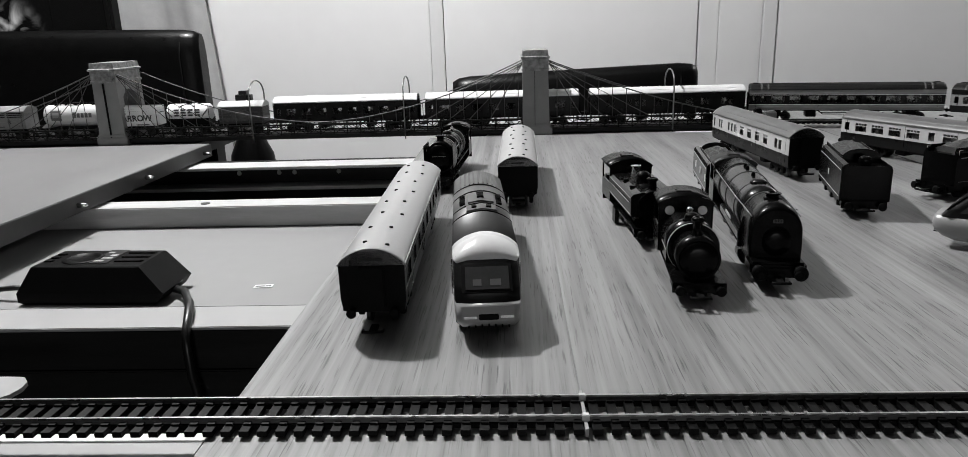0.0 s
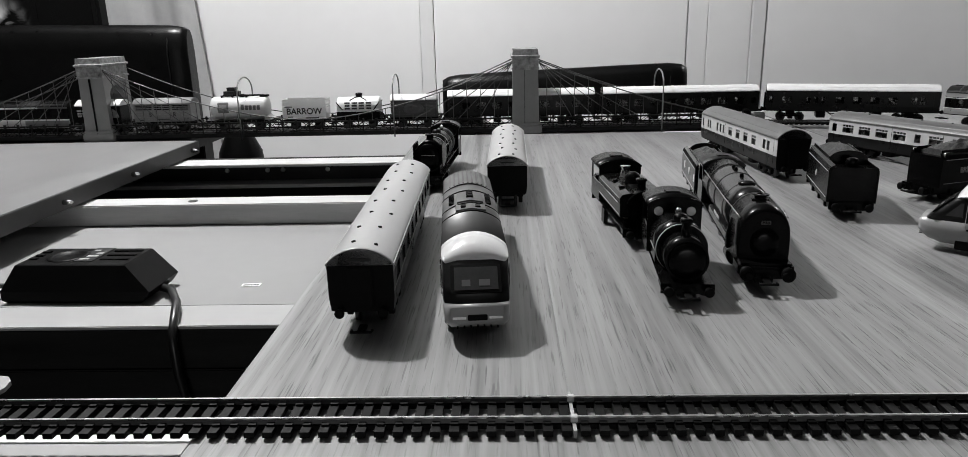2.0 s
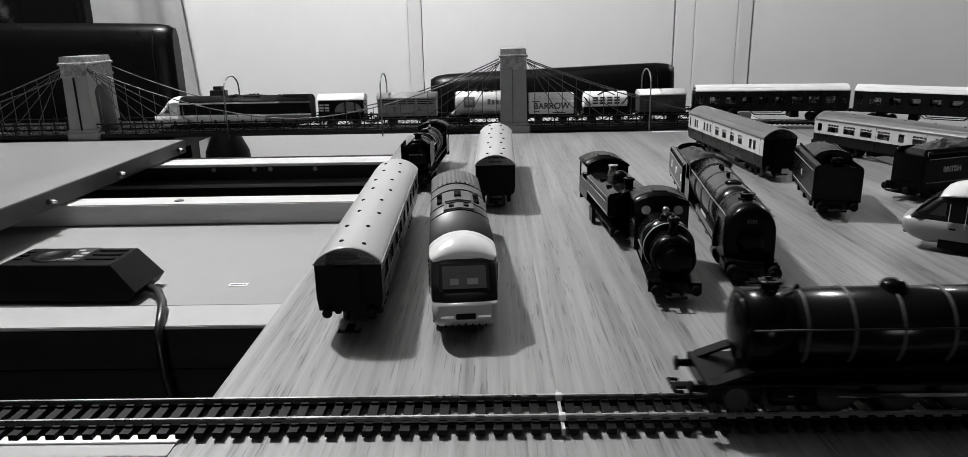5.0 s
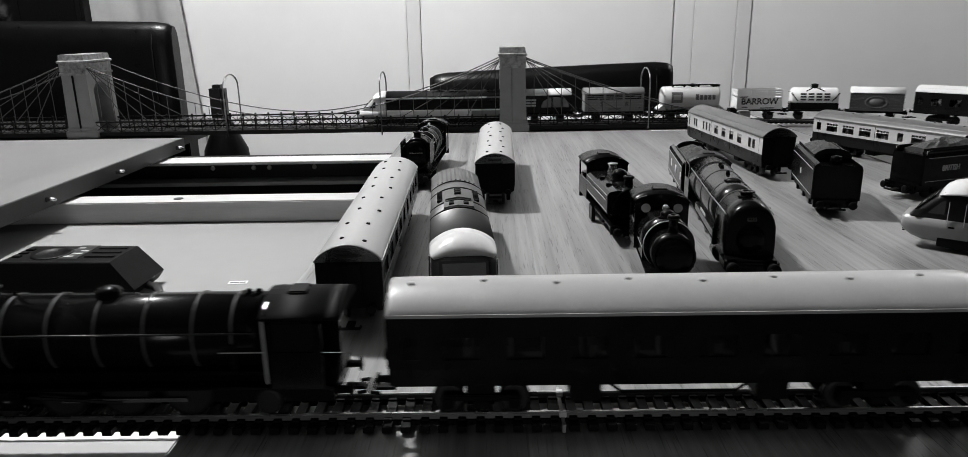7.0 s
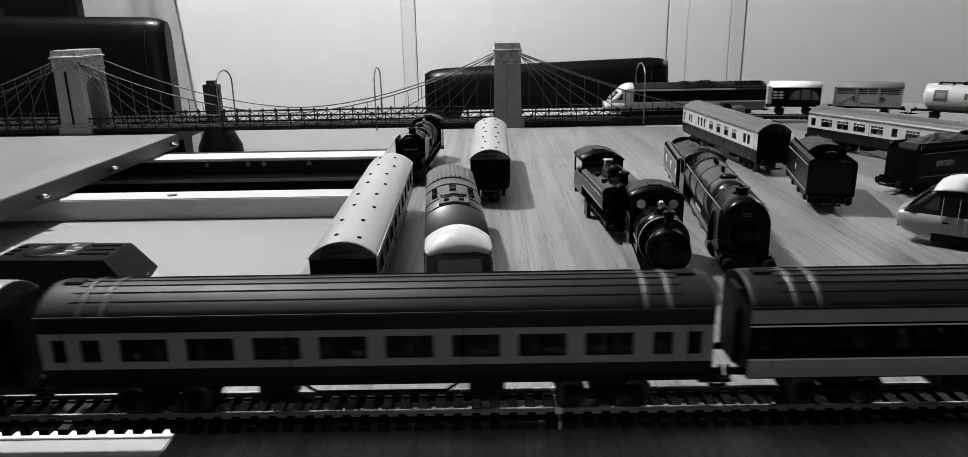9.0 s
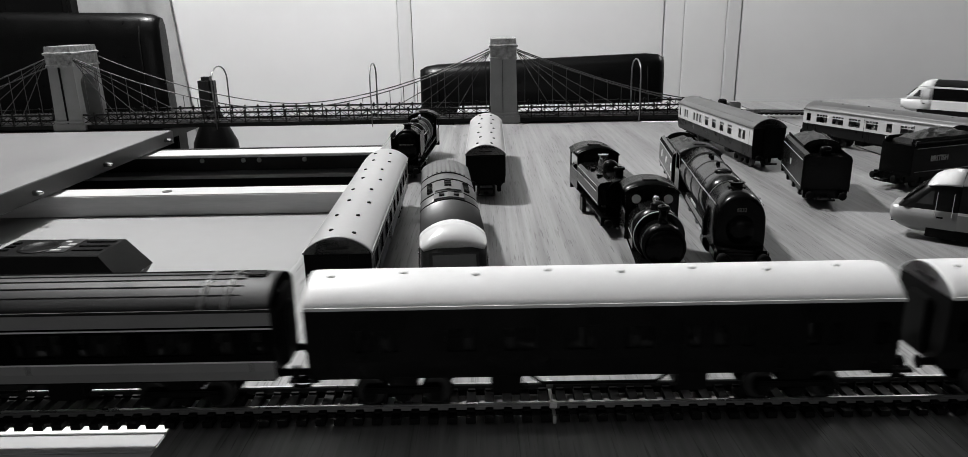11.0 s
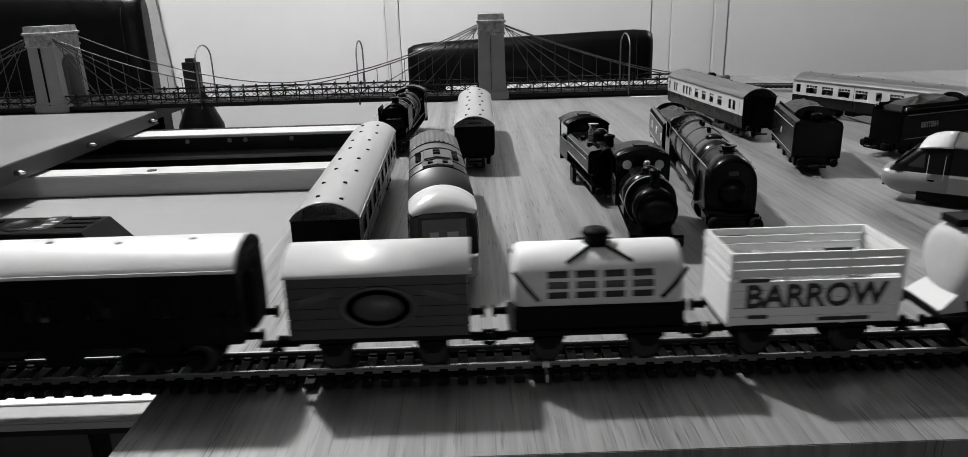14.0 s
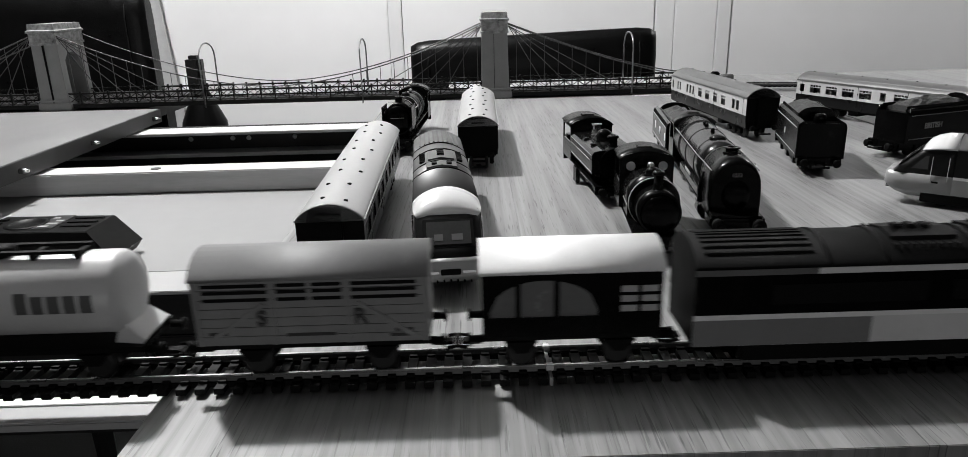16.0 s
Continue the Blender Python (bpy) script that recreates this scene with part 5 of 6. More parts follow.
def tender(parent_m, L, label, name="tender", side=BLACK, text="", lettering_mat=None, group="locomotives on the table", crest=False):
    c = thing(name, label, "model tender", group, m=parent_m)
    h, w = L / 2, 0.0172
    running_gear(c, L, (-0.030 * L / 0.11, 0.0, 0.030 * L / 0.11), 0.0072, rods=False, z=0.0130)
    for s in (-1, 1):
        b = bmesh.new()
        loft(b, [[(x, s * (w - 0.0012), 0.0120), (x, s * w, 0.0120), (x, s * w, 0.0345), (x, s * (w - 0.0012), 0.0375), (x, s * (w - 0.0040), 0.0390), (x, s * (w - 0.0040), 0.0380), (x, s * (w - 0.0016), 0.0345)] for x in (-h + 0.002, h - 0.008)], smooth=False)
        sd = part("tank_side", b, side, c)
        for zz in (0.0150, 0.0338):
            b = bmesh.new()
            box(b, -h + 0.005, h - 0.012, s * (w + 0.0001) - 0.00012, s * (w + 0.0001) + 0.00012, zz - 0.0002, zz + 0.0002)
            part("lining", b, PALE_INK, sd, "fine pale lining")
        if text:
            if " " in text:
                for k, ch in enumerate(text.split()):
                    letters(ch, 0.0090, lettering_mat or WHITE_INK, sd, on_side(s, -s * (0.034 * (k - 1) + 0.007), w + 0.0002, 0.0248))
            else:
                letters(text, 0.0062, lettering_mat or WHITE_INK, sd, on_side(s, 0.018, w + 0.0002, 0.0248))
        if crest:
            b = bmesh.new()
            lathe(b, (0.0, s * (w + 0.0001), 0.0245), (0, s, 0), [(0, 0.0026), (0.0002, 0.0024)], 10)
            part("crest", b, PALE_INK, sd, "small pale round crest")
        b = bmesh.new()
        box(b, -h + 0.004, h - 0.006, s * 0.0125 - 0.001, s * 0.0125 + 0.001, 0.0060, 0.0118, 0.0004)
        for k in (-1, 0, 1):
            box(b, k * 0.030 * L / 0.11 - 0.0024, k * 0.030 * L / 0.11 + 0.0024, s * 0.0130 - 0.0015, s * 0.0130 + 0.0015, 0.0042, 0.0095, 0.0005)
        part("axle_frame", b, BLACK, c)
    b = bmesh.new()
    box(b, -h + 0.002, -h + 0.0035, -w + 0.0004, w - 0.0004, 0.0120, 0.0372, 0.0006)
    box(b, -h + 0.0035, h - 0.008, -w + 0.0016, w - 0.0016, 0.0120, 0.0360)
    part("tank", b, BLACK, c)
    b = bmesh.new()
    rings = []
    random.seed(5)
    for k in range(11):
        x = -h + 0.028 + (L - 0.042) * k / 10
        e = 0.2 + 0.8 * math.sin(math.pi * (k + 0.6) / 11.2) ** 0.6
        rings.append([(x, y * 0.0122, 0.0372 + e * (0.0090 * (1 - 0.75 * y * y)) * random.uniform(0.82, 1.12)) for y in (-1, -0.75, -0.5, -0.25, 0, 0.25, 0.5, 0.75, 1)] + [(x, 0.0122, 0.0355), (x, -0.0122, 0.0355)])
    loft(b, rings, smooth=False)
    part("coal_load", b, COAL, c, "heaped black coal")
    b = bmesh.new()
    arch = [(0.0134 * math.cos(math.pi * k / 12), 0.0400 + 0.0062 * math.sin(math.pi * k / 12)) for k in range(13)] + [(-0.0134, 0.0355), (0.0134, 0.0355)]
    loft(b, [[(x, y, z) for y, z in arch] for x in (-h + 0.0262, -h + 0.0280)], smooth=False)
    part("coal_plate", b, side, c, "arched coal bulkhead")
    for s in (-1, 1):
        b = bmesh.new()
        box(b, -h + 0.028, h - 0.010, s * 0.0130 - 0.0005, s * 0.0130 + 0.0005, 0.0365, 0.0412, 0.0002)
        part("coal_rail", b, side, c)
    b = bmesh.new()
    lathe(b, (-h + 0.014, 0, 0.0358), (0, 0, 1), [(0, 0.0050), (0.0055, 0.0042), (0.0065, 0.0036), (0.0070, 0.001)], 16)
    part("filler_dome", b, BLACK, c)
    for s in (-1, 1):
        b = bmesh.new()
        pipe(b, [(h - 0.010, s * (w - 0.001), 0.030), (h - 0.010, s * (w - 0.001), 0.0395), (h - 0.016, s * (w - 0.002), 0.0395)], 0.0004, 6)
        part("handrail", b, CHROME, c)
    return c


def express_loco(m):
    """A large crimson pacific with a smooth conical boiler."""
    c = thing("express_locomotive", "crimson express steam engine with black smokebox and lined boiler", "model locomotive", "locomotives on the table", m=m)
    L = 0.196
    h = L / 2
    running_gear(c, L, (-0.026, 0.0, 0.026), 0.0112, (0.052, 0.072, -0.062), z=0.0140)
    b = bmesh.new()
    n = 26

    def rg(x, r, z):
        return [(x, r * math.cos(2 * math.pi * k / n), z + r * math.sin(2 * math.pi * k / n)) for k in range(n)]
    loft(b, [rg(-0.070, 0.0172, 0.0325), (rg(-0.030, 0.0170, 0.0328)), rg(0.030, 0.0162, 0.0328), rg(0.0545, 0.0160, 0.0326)])
    bl = part("boiler", b, RED_LOCO, c, "crimson lined boiler")
    for x, r in ((-0.044, 0.0172), (-0.012, 0.0169), (0.022, 0.0164), (0.052, 0.0161)):
        b = bmesh.new()
        lathe(b, (x, 0, 0.0327), (1, 0, 0), [(0, r * 0.98), (0, r + 0.0003), (0.0008, r + 0.0003), (0.0008, r * 0.98)], 26)
        part("boiler_band", b, EMBLEM, bl, "thin pale boiler band")
    b = bmesh.new()
    def front(x, w, zc, z0, k=1.0):
        arch = [(x, w * math.cos(math.pi * q / 14), zc + k * w * math.sin(math.pi * q / 14)) for q in range(15)]
        return arch + [(x, -w * 1.02, (zc + z0) / 2), (x, -w * 1.0, z0), (x, w * 1.0, z0), (x, w * 1.02, (zc + z0) / 2)]
    loft(b, [front(0.0548, 0.0163, 0.0326, 0.0140), front(0.078, 0.0163, 0.0322, 0.0130), front(0.0845, 0.0160, 0.0312, 0.0125), front(0.0868, 0.0152, 0.0306, 0.0125, 0.95)])
    sm = part("smokebox", b, BLACK, c, "flat-fronted black smokebox")
    letters("6233", 0.0032, EMBLEM, sm, Matrix(((0, 0, 1, 0.0870), (1, 0, 0, 0), (0, 1, 0, 0.0385), (0, 0, 0, 1))))
    b = bmesh.new()
    lathe(b, (0.0866, 0, 0.0265), (1, 0, 0), [(0, 0.0092), (0.0008, 0.0088), (0.0014, 0.004), (0.0016, 0.0005)], 22)
    part("smokebox_door", b, BLACK, sm)
    chimney(c, 0.067, 0.0480, 0.0036, 0.0040, BLACK)
    b = bmesh.new()
    lathe(b, (0.022, 0, 0.0484), (0, 0, 1), [(0, 0.0062), (0.0012, 0.0058), (0.0022, 0.0040), (0.0026, 0.0005)], 16)
    part("dome", b, RED_LOCO, c)
    for x in (-0.020, -0.028, 0.003):
        b = bmesh.new()
        lathe(b, (x, 0, 0.0492), (0, 0, 1), [(0, 0.0016), (0.0022, 0.0013), (0.0028, 0.0006)], 10)
        part("safety_valve", b, BLACK, c)
    for s in (-1, 1):
        b = bmesh.new()
        pts = [(x, s * (0.0158 + 0.0006), 0.0405) for x in (-0.066, -0.02, 0.03)] + [(0.060, s * 0.0157, 0.0405), (0.080, s * 0.0150, 0.0400)]
        pipe(b, pts, 0.0004, 6)
        rl = part("handrail", b, WIRE, c)
        for x in (-0.05, -0.02, 0.01, 0.04, 0.065):
            b = bmesh.new()
            lathe(b, (x, s * 0.0153, 0.0405), (0, s, 0), [(0, 0.0006), (0.0012, 0.0007), (0.0016, 0.0002)], 8)
            part("handrail_knob", b, WIRE, rl)
        # splashers, steam pipe, cylinder, valve gear
        b = bmesh.new()
        box(b, -0.040, 0.040, min(s * 0.010, s * 0.0155), max(s * 0.010, s * 0.0155), 0.0140, 0.0200, 0.0008)
        part("splasher", b, RED_LOCO, c)
        b = bmesh.new()
        box(b, -0.012, 0.010, s * 0.0157 - 0.0002, s * 0.0157 + 0.0002, 0.0205, 0.0225)
        part("nameplate", b, PALE_INK, c, "thin pale nameplate")
        b = bmesh.new()
        pipe(b, [(0.060, s * 0.0145, 0.034), (0.058, s * 0.0165, 0.025), (0.056, s * 0.0165, 0.015)], 0.0022, 10)
        part("steam_pipe", b, BLACK, c)
        b = bmesh.new()
        lathe(b, (0.046, s * 0.0135, 0.0095), (1, 0, 0), [(0, 0.0012), (0, 0.0044), (0.018, 0.0044), (0.018, 0.0012)], 16)
        part("cylinder", b, RED_LOCO, c)
        for k, (p, q) in enumerate((((0.046, 0.0118), (0.010, 0.0062)), ((0.044, 0.0145), (0.024, 0.0165)), ((0.026, 0.0175), (0.022, 0.0075)), ((0.022, 0.0078), (0.000, 0.0105)), ((0.048, 0.0080), (0.036, 0.0080)))):
            b = bmesh.new()
            tube(b, (p[0], s * 0.0118, p[1]), (q[0], s * 0.0118, q[1]), 0.0007, None, 6)
            part("valve_gear_rod", b, CHROME, c, "bright valve gear rod")
    cab(c, -0.094, -0.070, 0.0140, 0.0440, 0.0172, RED_LOCO, roof_mat=ROOF_DARK)
    b = bmesh.new()
    box(b, 0.078, h - 0.0006, -0.0172, 0.0172, 0.0085, 0.0165, 0.0016)
    part("front_platform", b, BLACK, c)
    for s in (-1, 1):
        b = bmesh.new()
        lathe(b, (h - 0.0005, s * 0.0125, 0.0118), (1, 0, 0), [(0, 0.0036), (0.004, 0.0036), (0.0045, 0.0044), (0.0055, 0.0044), (0.006, 0.002)], 16)
        part("buffer", b, MATT_BLACK, c)
    return c


def mixed_loco(m, name="steam_locomotive", label="black steam engine with shiny boiler fittings", L=0.165):
    """A plain black tender engine of mid size."""
    c = thing(name, label, "model locomotive", "locomotives on the table", m=m)
    h = L / 2
    running_gear(c, L, (-0.030, -0.006, 0.018), 0.0098, (0.046, 0.064), z=0.0138)
    boiler(c, -0.050, 0.040, 0.0300, 0.0138, GREEN_DARK, (-0.032, -0.010, 0.012, 0.034), PALE_INK)
    boiler(c, 0.040, 0.068, 0.0300, 0.0142, BLACK, name="smokebox")
    b = bmesh.new()
    lathe(b, (0.068, 0, 0.0300), (1, 0, 0), [(0, 0.0128), (0.0014, 0.0115), (0.0026, 0.006), (0.003, 0.001)], 24)
    sd = part("smokebox_door", b, BLACK, c)
    b = bmesh.new()
    tube(b, (0.0712, -0.007, 0.0315), (0.0712, 0.007, 0.0315), 0.0004, None, 6)
    part("door_rail", b, CHROME, sd)
    chimney(c, 0.055, 0.0430, 0.0062, 0.0036, BLACK)
    dome(c, 0.008, 0.0425, 0.0052, 0.0050, GREEN_DARK)
    for x in (-0.030, -0.024):
        b = bmesh.new()
        lathe(b, (x, 0, 0.0430), (0, 0, 1), [(0, 0.0016), (0.003, 0.0013), (0.004, 0.0006)], 10)
        part("safety_valve", b, CHROME, c)
    cab(c, -0.076, -0.050, 0.0138, 0.0410, 0.0162, BLACK, roof_mat=BLACK)
    b = bmesh.new()
    box(b, -0.050, 0.058, -0.0095, 0.0095, 0.0138, 0.0220)
    part("firebox", b, BLACK, c)
    for s in (-1, 1):
        b = bmesh.new()
        box(b, -0.052, 0.052, min(s * 0.0125, s * 0.0160), max(s * 0.0125, s * 0.0160), 0.0205, 0.0218, 0.0003)
        part("running_board", b, BLACK, c)
        b = bmesh.new()
        pipe(b, [(-0.05, s * 0.0146, 0.0365), (0.03, s * 0.0146, 0.0365), (0.066, s * 0.0140, 0.0360)], 0.0004, 6)
        part("handrail", b, CHROME, c)
        b = bmesh.new()
        box(b, 0.046, 0.074, s * 0.0145 - 0.0005, s * 0.0145 + 0.0005, 0.0210, 0.0420, 0.0004)
        part("smoke_deflector", b, BLACK, c, "upright smoke deflector plate")
        b = bmesh.new()
        lathe(b, (0.040, s * 0.0130, 0.0095), (1, 0, 0), [(0, 0.0012), (0, 0.0042), (0.018, 0.0042), (0.018, 0.0012)], 14)
        part("cylinder", b, BLACK, c)
        b = bmesh.new()
        tube(b, (0.040, s * 0.0115, 0.0100), (0.002, s * 0.0115, 0.0070), 0.0007, None, 6)
        part("connecting_rod", b, CHROME, c)
    return c


# ---- goods wagons ----
def wagon_base(c, L, w=0.0150):
    h = L / 2
    b = bmesh.new()
    box(b, -h, h, -w, w, 0.0108, 0.0130, 0.0003)
    for s in (-1, 1):
        box(b, -h, h, s * 0.0125 - 0.0008, s * 0.0125 + 0.0008, 0.0100, 0.0110)
        for x in (-0.28 * L, 0.28 * L):
            loft(b, [[(x - 0.0065, y, 0.0086), (x + 0.0065, y, 0.0086), (x + 0.0024, y, 0.0038), (x - 0.0024, y, 0.0038)] for y in (s * 0.0100, s * 0.0122)], smooth=False)
    part("underframe", b, MATT_BLACK, c)
    wheels(c, (-0.28 * L, 0.28 * L), 0.0060)
    for s in (-1, 1):
        buffers(c, s * h, s, z=0.0105)
        coupling(c, s * h, s)


def planks_box(c, L, w, z0, z1, n, material, name="plank"):
    """Side and end boards as separate planks with fine joints."""
    h, st = L / 2, (z1 - z0) / n
    for k in range(n):
        for s in (-1, 1):
            b = bmesh.new()
            box(b, -h, h, min(s * w, s * (w - 0.001)), max(s * w, s * (w - 0.001)), z0 + k * st + 0.00012, z0 + (k + 1) * st - 0.00012)
            part(name, b, material, c)
            b = bmesh.new()
            box(b, min(s * h, s * (h - 0.001)), max(s * h, s * (h - 0.001)), -w + 0.001, w - 0.001, z0 + k * st + 0.00012, z0 + (k + 1) * st - 0.00012)
            part(name, b, material, c)


def roof_arch(c, L, w, z0, z1, material):
    b = bmesh.new()
    loft(b, [arc_ring(x, w + 0.0009, z0, z1, 14) for x in (-L / 2 - 0.0008, L / 2 + 0.0008)])
    return part("roof", b, material, c)


def goods_van():
    c = thing("goods_van", "dark goods van with white roof and faded side picture", "model wagon", "wagons of the moving train")
    L, w = 0.070, 0.0160
    wagon_base(c, L)
    planks_box(c, L, w, 0.0130, 0.0385, 6, VAN_RED)
    roof_arch(c, L, w, 0.0387, 0.0462, ROOF_WHITE)
    for s in (-1, 1):
        b = bmesh.new()
        lathe(b, (0, s * (w + 0.0001), 0.0255), (0, s, 0), [(0, 0.0088), (0.0003, 0.0086), (0.0003, 0.0074), (0.0, 0.0073), (0.0, 0.0054), (0.0003, 0.0053), (0.0003, 0.0004)], 28)
        for v in b.verts:
            v.co.x *= 1.75
        part("side_emblem", b, EMBLEM, c, "faded ring emblem")
        for x in (-0.024, 0.024):
            b = bmesh.new()
            box(b, -0.007, 0.007, min(s * w, s * (w + 0.0002)), max(s * w, s * (w + 0.0002)), -0.0013, 0.0013, 0, pose(x, 0, 0.030, 0, 14 if x > 0 else -14, 0))
            part("emblem_wing", b, EMBLEM, c)
    return c


def strap_tank():
    c = thing("tank_wagon", "white tank wagon with black straps and bold dark marking", "model wagon", "wagons of the moving train")
    L, r, z = 0.071, 0.0145, 0.0295
    wagon_base(c, L)
    b = bmesh.new()
    lathe(b, (-L / 2 + 0.0015, 0, z), (1, 0, 0), [(0, 0.002), (0.0004, 0.009), (0.0016, r * 0.93), (0.0038, r), (L - 0.0068, r), (L - 0.0046, r * 0.93), (L - 0.0034, 0.009), (L - 0.003, 0.002)], 32)
    tk = part("tank", b, TANK_WHITE, c, "white cylindrical tank")
    b = bmesh.new()
    lathe(b, (0, 0, z + r - 0.001), (0, 0, 1), [(0, 0.0052), (0.0035, 0.0050), (0.0045, 0.0058), (0.0060, 0.0050), (0.0068, 0.002)], 18)
    part("filler_dome", b, MATT_BLACK, c)
    b = bmesh.new()
    box(b, -L / 2 + 0.002, L / 2 - 0.002, -0.0138, 0.0138, 0.0130, 0.0225, 0.0006)
    part("cradle", b, MATT_BLACK, c)
    for s in (-1, 1):
        for e in (-1, 1):
            b = bmesh.new()
            pts = [(e * (0.002 + 0.030 * t), s * (r + 0.0004) * math.sin(a), z + (r + 0.0004) * math.cos(a)) for t, a in ((0, 0.25), (0.16, 0.55), (0.36, 0.85))]
            pipe(b, pts, 0.0008, 5)
            part("strap", b, MATT_BLACK, c, "thin black tank strap")
            b = bmesh.new()
            pts = [(e * x, s * (r + 0.0005) * math.sin(a), z + (r + 0.0005) * math.cos(a)) for x, a in ((0.0335, 1.05), (0.029, 1.45), (0.024, 1.85))]
            pipe(b, pts, 0.0009, 5)
            part("strap", b, MATT_BLACK, c)
        # marking as plain dark bars
        for k in range(4):
            x = -0.0165 + 0.011 * k
            for a0 in (1.06, 1.34, 1.62):
                b = bmesh.new()
                loft(b, [[(x - 0.0041, s * (rr) * math.sin(a), z + rr * math.cos(a)) for rr in (r - 0.0002, r + 0.0003)] + [(x + 0.0041, s * rr * math.sin(a), z + rr * math.cos(a)) for rr in (r + 0.0003, r - 0.0002)] for a in (a0, a0 + 0.09, a0 + 0.18)], smooth=False)
                part("marking", b, BLACK_INK, tk, "plain dark bar of the marking")
    return c


def open_wagon():
    c = thing("open_wagon", "white open coke wagon with slatted top, lettered BARROW", "model wagon", "wagons of the moving train")
    L, w = 0.0675, 0.0158
    wagon_base(c, L)
    planks_box(c, L, w, 0.0130, 0.0310, 5, WAGON_WHITE)
    h = L / 2
    for z in (0.0328, 0.0362, 0.0396):
        for s in (-1, 1):
            b = bmesh.new()
            box(b, -h, h, min(s * w, s * (w - 0.001)), max(s * w, s * (w - 0.001)), z, z + 0.0027)
            part("slat", b, WAGON_WHITE, c)
            b = bmesh.new()
            box(b, min(s * h, s * (h - 0.001)), max(s * h, s * (h - 0.001)), -w + 0.001, w - 0.001, z, z + 0.0027)
            part("slat", b, WAGON_WHITE, c)
    for x in (-h + 0.0008, -0.012, 0.012, h - 0.0008):
        for s in (-1, 1):
            b = bmesh.new()
            box(b, x - 0.0008, x + 0.0008, min(s * (w + 0.0004), s * (w - 0.0008)), max(s * (w + 0.0004), s * (w - 0.0008)), 0.0130, 0.0419)
            part("post", b, WAGON_WHITE, c)
    b = bmesh.new()
    box(b, -h + 0.001, h - 0.001, -w + 0.001, w - 0.001, 0.0130, 0.0140)
    part("floor_board", b, CATTLE_GREY, c)
    for s in (-1, 1):
        letters("BARROW", 0.0128, BLACK_INK, c, on_side(s, 0.0, w + 0.0005, 0.0245))
        for x, wd, z in ((-s * -0.024, 0.006, 0.0315), (-s * -0.022, 0.004, 0.0165), (-s * 0.012, 0.010, 0.0150)):
            b = bmesh.new()
            box(b, x - wd, x + wd, min(s * w, s * (w + 0.0005)), max(s * w, s * (w + 0.0005)), z - 0.0007, z + 0.0007)
            part("small_print", b, BLACK_INK, c)
    return c


def long_tank():
    c = thing("long_tank_wagon", "silver grey bogieless oil tank wagon with roof walkway", "model wagon", "wagons of the moving train")
    L, r, z = 0.102, 0.0165, 0.0310
    wagon_base(c, L)
    h = L / 2
    b = bmesh.new()
    lathe(b, (-h + 0.006, 0, z), (1, 0, 0), [(0, 0.003), (0.0006, 0.010), (0.002, r * 0.92), (0.005, r), (L - 0.017, r), (L - 0.014, r * 0.92), (L - 0.0126, 0.010), (L - 0.012, 0.003)], 36)
    tk = part("tank", b, TANK_GREY, c, "silver grey tank barrel")
    for s in (-1, 1):
        b = bmesh.new()
        loft(b, [[(s * (h - 0.0015), -0.012, 0.0130), (s * (h - 0.0015), 0.012, 0.0130), (s * (h - 0.0005), 0.012, 0.0145), (s * (h - 0.0005), -0.012, 0.0145)], [(s * (h - 0.013), -0.010, 0.0130), (s * (h - 0.013), 0.010, 0.0130), (s * (h - 0.010), 0.010, 0.022), (s * (h - 0.010), -0.010, 0.022)]], smooth=False)
        part("end_saddle", b, TANK_GREY, c)
    b = bmesh.new()
    for y in (-0.005, 0.005):
        box(b, -0.028, 0.036, y - 0.0012, y + 0.0012, z + r + 0.0012, z + r + 0.0024)
    for x in (-0.027, -0.010, 0.012, 0.034):
        box(b, x - 0.0012, x + 0.0012, -0.006, 0.006, z + r - 0.0012, z + r + 0.0014)
    box(b, 0.034, 0.0445, -0.0055, 0.0055, z + r - 0.0008, z + r + 0.0022)
    part("walkway", b, MATT_BLACK, c, "black roof walkway")
    b = bmesh.new()
    lathe(b, (0.004, 0, z + r - 0.001), (0, 0, 1), [(0, 0.0048), (0.0035, 0.0046), (0.0048, 0.002)], 16)
    part("filler", b, MATT_BLACK, c)

    def patch(x0, x1, a0, a1, s, material, nm, lift):
        b = bmesh.new()
        rings = []
        for k in range(7):
            a = a0 + (a1 - a0) * k / 6
            rings.append([(x0, s * (r + lift) * math.sin(a), z + (r + lift) * math.cos(a)), (x1, s * (r + lift) * math.sin(a), z + (r + lift) * math.cos(a)), (x1, s * (r - 0.0004) * math.sin(a), z + (r - 0.0004) * math.cos(a)), (x0, s * (r - 0.0004) * math.sin(a), z + (r - 0.0004) * math.cos(a))])
        loft(b, rings, smooth=False)
        part(nm, b, material, tk)
    for s in (-1, 1):
        xa = s * 0.0225
        patch(xa - 0.0085, xa + 0.0085, 1.00, 1.98, s, ROOF_MID, "emblem_panel", 0.0002)
        patch(xa - 0.0055, xa + 0.0055, 1.25, 1.70, s, PALE_GREY, "emblem_shape", 0.0004)
        for k in range(5):
            x = -s * (0.008 + 0.0062 * k)
            patch(x - 0.0024, x + 0.0024, 1.30 if k else 1.22, 1.72, s, ROOF_MID, "marking", 0.0002)
    return c


